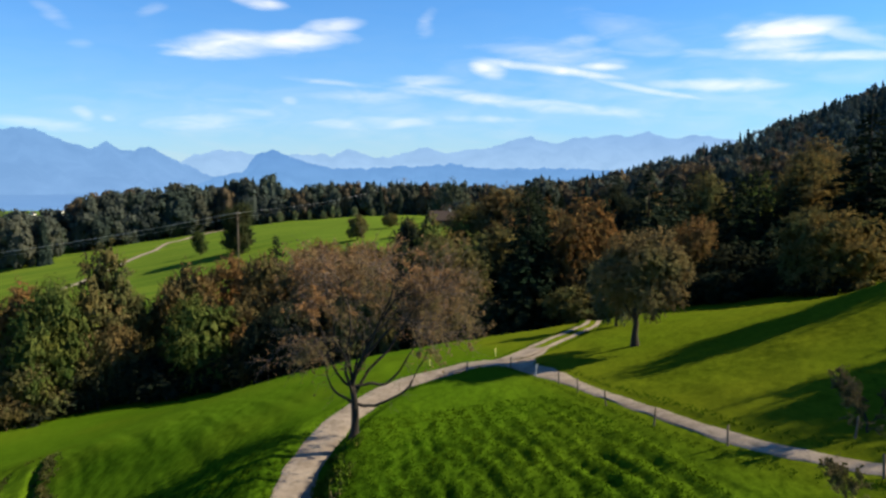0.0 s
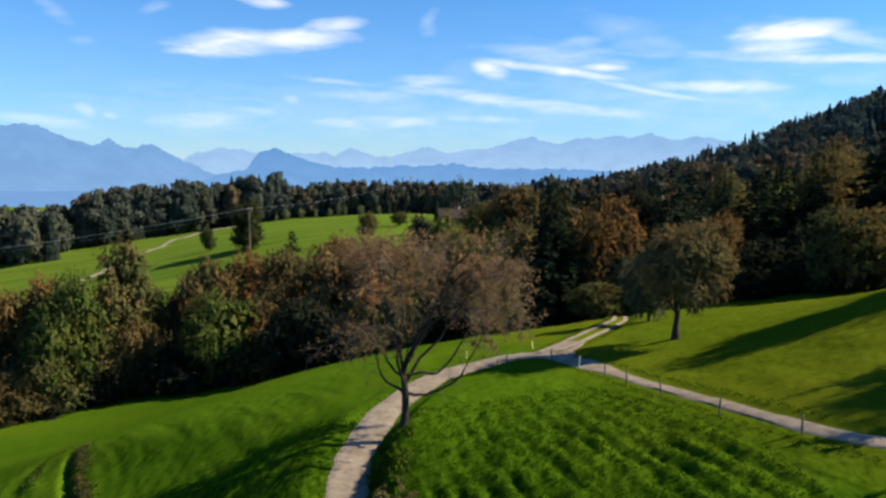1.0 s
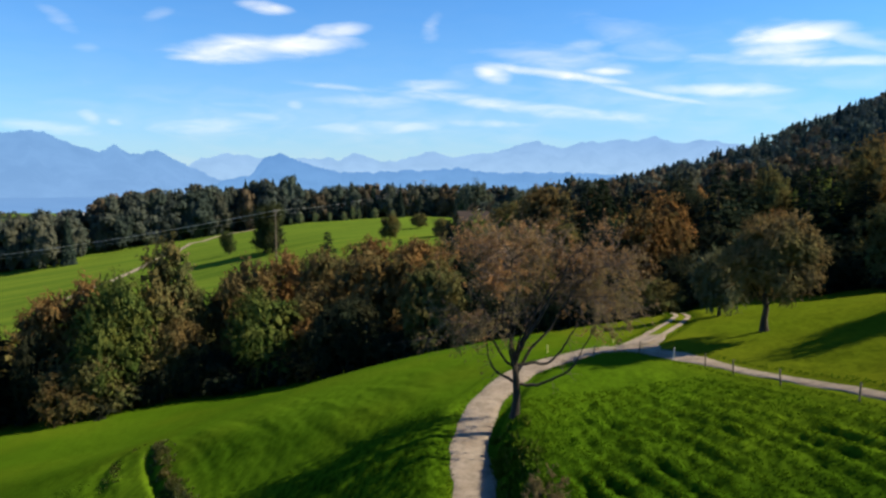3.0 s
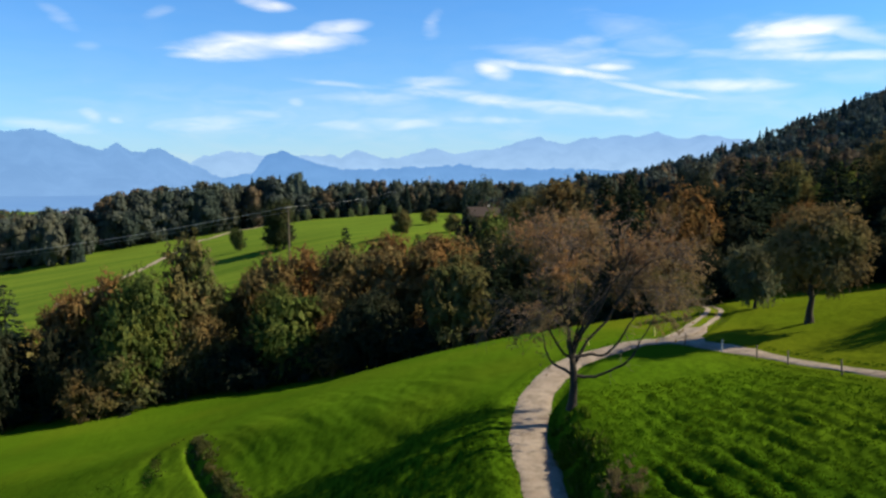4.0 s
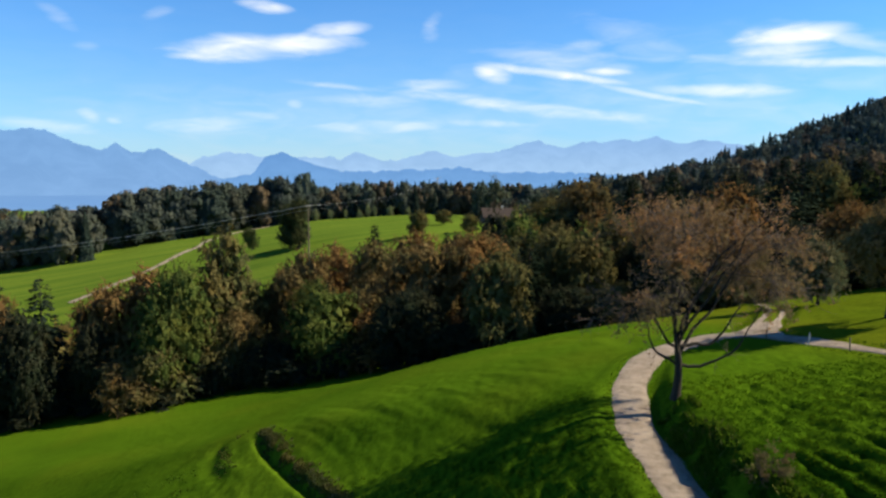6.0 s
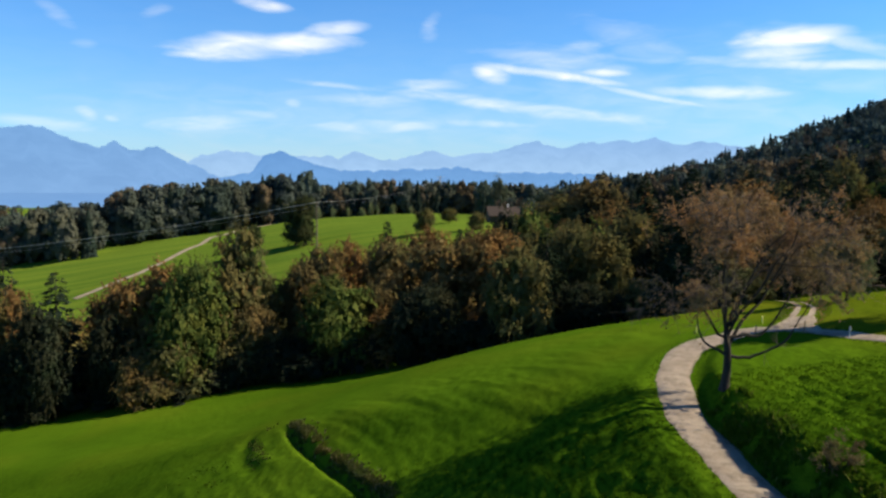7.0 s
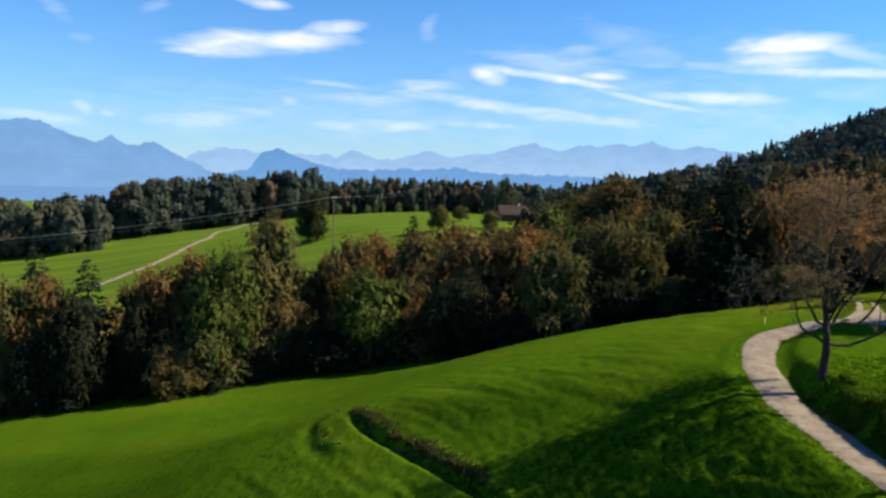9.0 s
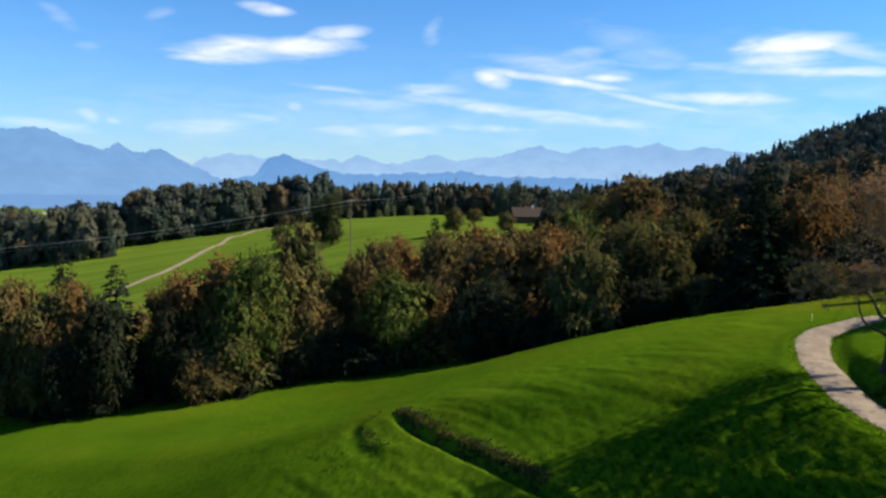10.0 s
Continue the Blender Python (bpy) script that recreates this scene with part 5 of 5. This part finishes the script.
p = np.repeat(q, 90, 0) + np.column_stack([1.4 + 2.6 * g.uniform(0, 1, 90 * len(q)) ** 1.4, g.uniform(-0.5, 0.5, 90 * len(q))])
p = p[vnoise(p[:, 0] * 1.1, p[:, 1] * 0.8, 19) > -0.35]
tufts("grass", "long grass on the bank above the lane", p, 0.26, LEAF, 3).color = (0.050, 0.095, 0.008, 1)
tufts("grass", "dry brownish stalks on the bank above the lane", p[::9], 0.38, LEAF, 6, 3, 0.12).color = (0.105, 0.112, 0.028, 1)
for line, cnt in ((GULLY, 44), (NOTCH, 9)):
    q = line[: int(len(line) * 0.85) : 2]
    p = np.repeat(q, cnt, 0) + np.column_stack([g.normal(0.45, 0.42, len(q) * cnt), g.normal(0, 0.4, len(q) * cnt)])
    p = p[vnoise(p[:, 0] * 0.9, p[:, 1] * 0.7, 17) > -0.35]
    tufts("grass", "rough dry grass and weeds along the gully", p, 0.17, LEAF, 4 + cnt, 4, 0.28).color = (0.060, 0.072, 0.018, 1)
    if cnt > 20:
        tufts("grass", "brown withered weeds along the edge of the gully", p[::2], 0.22, LEAF, 40 + cnt, 4, 0.16).color = (0.066, 0.074, 0.024, 1)
        tufts("grass", "pale dead stalks along the edge of the gully", p[1::9], 0.30, LEAF, 60 + cnt, 3, 0.10).color = (0.15, 0.14, 0.075, 1)
for x, y, rx, ry, cnt, tall in ((-49.2, 73.3, 1.4, 0.7, 40, 0.13), (-47, 69, 1.0, 0.6, 25, 0.13)):
    p = np.column_stack([g.normal(x, rx, cnt), g.normal(y, ry, cnt)])
    tufts("grass", "clump of dark weeds on the meadow", p, tall, LEAF, cnt, 4, 0.25).color = (0.058, 0.100, 0.010, 1)
e = np.concatenate([LANE[(LANE[:, 1] > 25)], TRACK])
for sgn in (-1, 1):
    d = np.gradient(e, axis=0)
    d /= np.linalg.norm(d, axis=1)[:, None]
    side = np.stack([d[:, 1], -d[:, 0]], 1) * sgn
    p = np.repeat(e, 26, 0) + np.repeat(side, 26, 0) * g.uniform(1.25, 1.75, (26 * len(e), 1)) + g.normal(0, 0.2, (26 * len(e), 2))
    d1, _ = nearest(p[:, 0], p[:, 1], LANE)
    p = p[d1 > 1.2]
    tufts("grass", "ragged grass along the edge of the lane", p[::2], 0.08, LEAF, 8 + sgn).color = (0.063, 0.115, 0.008, 1)

# ---- poles and wires ----
METAL = plain_material("galvanised_steel", (0.30, 0.31, 0.32), 0.6, 5.0, 0.15, 0.1)


def pole_thing(x, y, h, arms):
    root = thing("power_pole", "slim wooden power pole with crossarms", "power pole", "power poles")
    root.matrix_basis = pose(x, y, at(x, y) - 0.3, 0, 0, 25)
    b = Bag()
    b.tube([(0, 0, 0), (0, 0, h * 0.5), (0, 0, h)], [0.30, 0.24, 0.17], 8)
    part("post", b.mesh("post", WEATHERED, True), root)
    for k in range(arms):
        b = Bag()
        b.box((-0.9, -0.09, h - 0.6 - 1.5 * k), (0.9, 0.09, h - 0.42 - 1.5 * k))
        arm = part("crossarm", b.mesh("crossarm", METAL), root)
        for sx in (-0.8, 0.0, 0.8):
            b = Bag()
            b.tube([(sx, 0, h - 0.42 - 1.5 * k), (sx, 0, h - 0.25 - 1.5 * k), (sx, 0, h - 0.1 - 1.5 * k)], [0.07, 0.1, 0.05], 7)
            part("insulator", b.mesh("insulator", METAL, True), arm)
    return Vector((x, y, at(x, y) - 0.3 + h - 0.3))


def lattice_mast(x, y, h):
    root = thing("lattice_mast", "grey steel lattice mast above the far woods", "mast")
    root.matrix_basis = pose(x, y, at(x, y) - 0.2, 0, 0, 20)
    for sx, sy in ((-1, -1), (1, -1), (1, 1), (-1, 1)):
        b = Bag()
        b.tube([(1.3 * sx, 1.3 * sy, 0), (0.7 * sx, 0.7 * sy, h * 0.6), (0.25 * sx, 0.25 * sy, h)], [0.14, 0.12, 0.1], 5)
        part("leg", b.mesh("leg", METAL), root)
    for k in range(9):
        b = Bag()
        r0, r1 = 1.3 - 1.05 * k / 9, 1.3 - 1.05 * (k + 1) / 9
        z0, z1 = h * k / 9, h * (k + 1) / 9
        for a in range(4):
            c0, c1 = [((-1, -1), (1, -1), (1, 1), (-1, 1))[q % 4] for q in (a, a + 1)]
            b.tube([(r0 * c0[0], r0 * c0[1], z0), (r1 * c1[0], r1 * c1[1], z1)], [0.07, 0.07], 4)
        part("brace", b.mesh("brace", METAL), root)
    for z in (h - 1.0, h - 4.0):
        b = Bag()
        b.box((-3.0, -0.15, z), (3.0, 0.15, z + 0.3))
        part("crossarm", b.mesh("crossarm", METAL), root)
    return Vector((x, y, at(x, y) + h - 1))


top_a = pole_thing(-69.2, 258, 24.5, 1)
top_b = pole_thing(-330, 330, 22, 2)
mast = lattice_mast(-30, 594, 29)


def wire(a, b, sag, off, label, r=0.013):
    bag = Bag()
    t = np.linspace(0, 1, 24)[:, None]
    a, b = np.array(a) + off, np.array(b) + off
    pts = a * (1 - t) + b * t
    pts[:, 2] -= (sag * 4 * t * (1 - t))[:, 0]
    bag.tube(pts, np.full(24, r), 4)
    tagged(new("power_line", bag.mesh("power_line", METAL)), label, "power line", "power lines")


for off in ((-0.4, 1.4, 0), (0, 0, 0), (0.4, -1.4, 0), (0, 0.7, -1.5)):
    wire(top_a, top_b, 5.0, np.array(off), "thin sagging power line over the lower meadow", 0.024)
    wire(top_a, mast, 4.0, np.array(off), "thin sagging power line over the far meadow", 0.010)


# ---- houses far off ----
PLASTER = plain_material("pale_plaster", (0.62, 0.58, 0.52), 0.9, 0.8, 0.1, 0.1)
TILES = plain_material("brown_roof_tiles", (0.030, 0.021, 0.019), 0.85, 1.5, 0.3, 0.5)
BOARDS = plain_material("dark_timber", (0.085, 0.055, 0.038), 0.9, 1.2, 0.35, 0.4)
GLASS = plain_material("window_glass", (0.05, 0.06, 0.07), 0.15, 1.0, 0.1, 0.0)


def house(x, y, turn, length, depth, wall, ridge_h, wall_mat, label, roof_mat=None, rows=2):
    root = thing("farmhouse" if length > 10 else "house", label, "house", "houses")
    root.matrix_basis = pose(x, y, at(x, y) - 0.3, 0, 0, turn)
    lx, ly = length / 2, depth / 2
    b = Bag()
    b.box((-lx, -ly, 0), (lx, ly, wall))
    b.add([(-lx, -ly, wall), (-lx, ly, wall), (-lx, 0, ridge_h - 0.15), (-lx, 0, ridge_h - 0.15)], [(0, 1, 2, 3)])
    b.add([(lx, -ly, wall), (lx, ly, wall), (lx, 0, ridge_h - 0.15), (lx, 0, ridge_h - 0.15)], [(1, 0, 3, 2)])
    part("wall", b.mesh("wall", wall_mat), root)
    for s in (-1, 1):
        b = Bag()
        e, t = 0.9, 0.22
        zl = wall - e * (ridge_h - wall) / ly
        a0 = [(-lx - e, s * (ly + e), zl), (lx + e, s * (ly + e), zl), (lx + e, 0, ridge_h), (-lx - e, 0, ridge_h)]
        v = a0 + [(q[0], q[1], q[2] + t) for q in a0]
        b.add(v, [(0, 1, 2, 3), (7, 6, 5, 4), (0, 4, 5, 1), (1, 5, 6, 2), (2, 6, 7, 3), (3, 7, 4, 0)])
        roof = part("roof", b.mesh("roof", roof_mat or TILES), root)
    b = Bag()
    b.box((lx * 0.3, -0.4, ridge_h - 0.8), (lx * 0.3 + 0.8, 0.4, ridge_h + 1.1))
    part("chimney", b.mesh("chimney", PLASTER), roof)
    n_ = max(2, int(length / 3))
    for r in range(rows):
        for k in range(n_):
            cx_, cz_ = -lx + (k + 0.5) * length / n_, 1.3 + 2.5 * r
            if cz_ + 1.2 > wall:
                continue
            b = Bag()
            b.box((cx_ - 0.5, -ly - 0.06, cz_), (cx_ + 0.5, -ly + 0.02, cz_ + 1.2))
            pane = part("window", b.mesh("window", GLASS), root)
            if length > 10:
                b = Bag()
                b.box((cx_ - 0.6, -ly - 0.12, cz_ - 0.1), (cx_ + 0.6, -ly - 0.07, cz_ - 0.02))
                part("sill", b.mesh("sill", WEATHERED), pane)


house(1.0, 362, 10, 14, 10, 3.4, 7.0, BOARDS, "brown timber farmhouse with a wide tiled roof among trees")
house(28, 790, -20, 10, 9, 5, 8.5, PLASTER, "small pale house on the far rise")
house(44, 800, 30, 11, 9, 5, 8.5, PLASTER, "small pale house on the far rise")
vr = np.random.default_rng(9)
for k in range(14):
    house(-700 + 8 * k + vr.uniform(-4, 4), 1290 + vr.uniform(-60, 60), vr.uniform(0, 180), vr.uniform(8, 12), 8, 5, 8, PLASTER, "small white house of the village by the lake", rows=1)
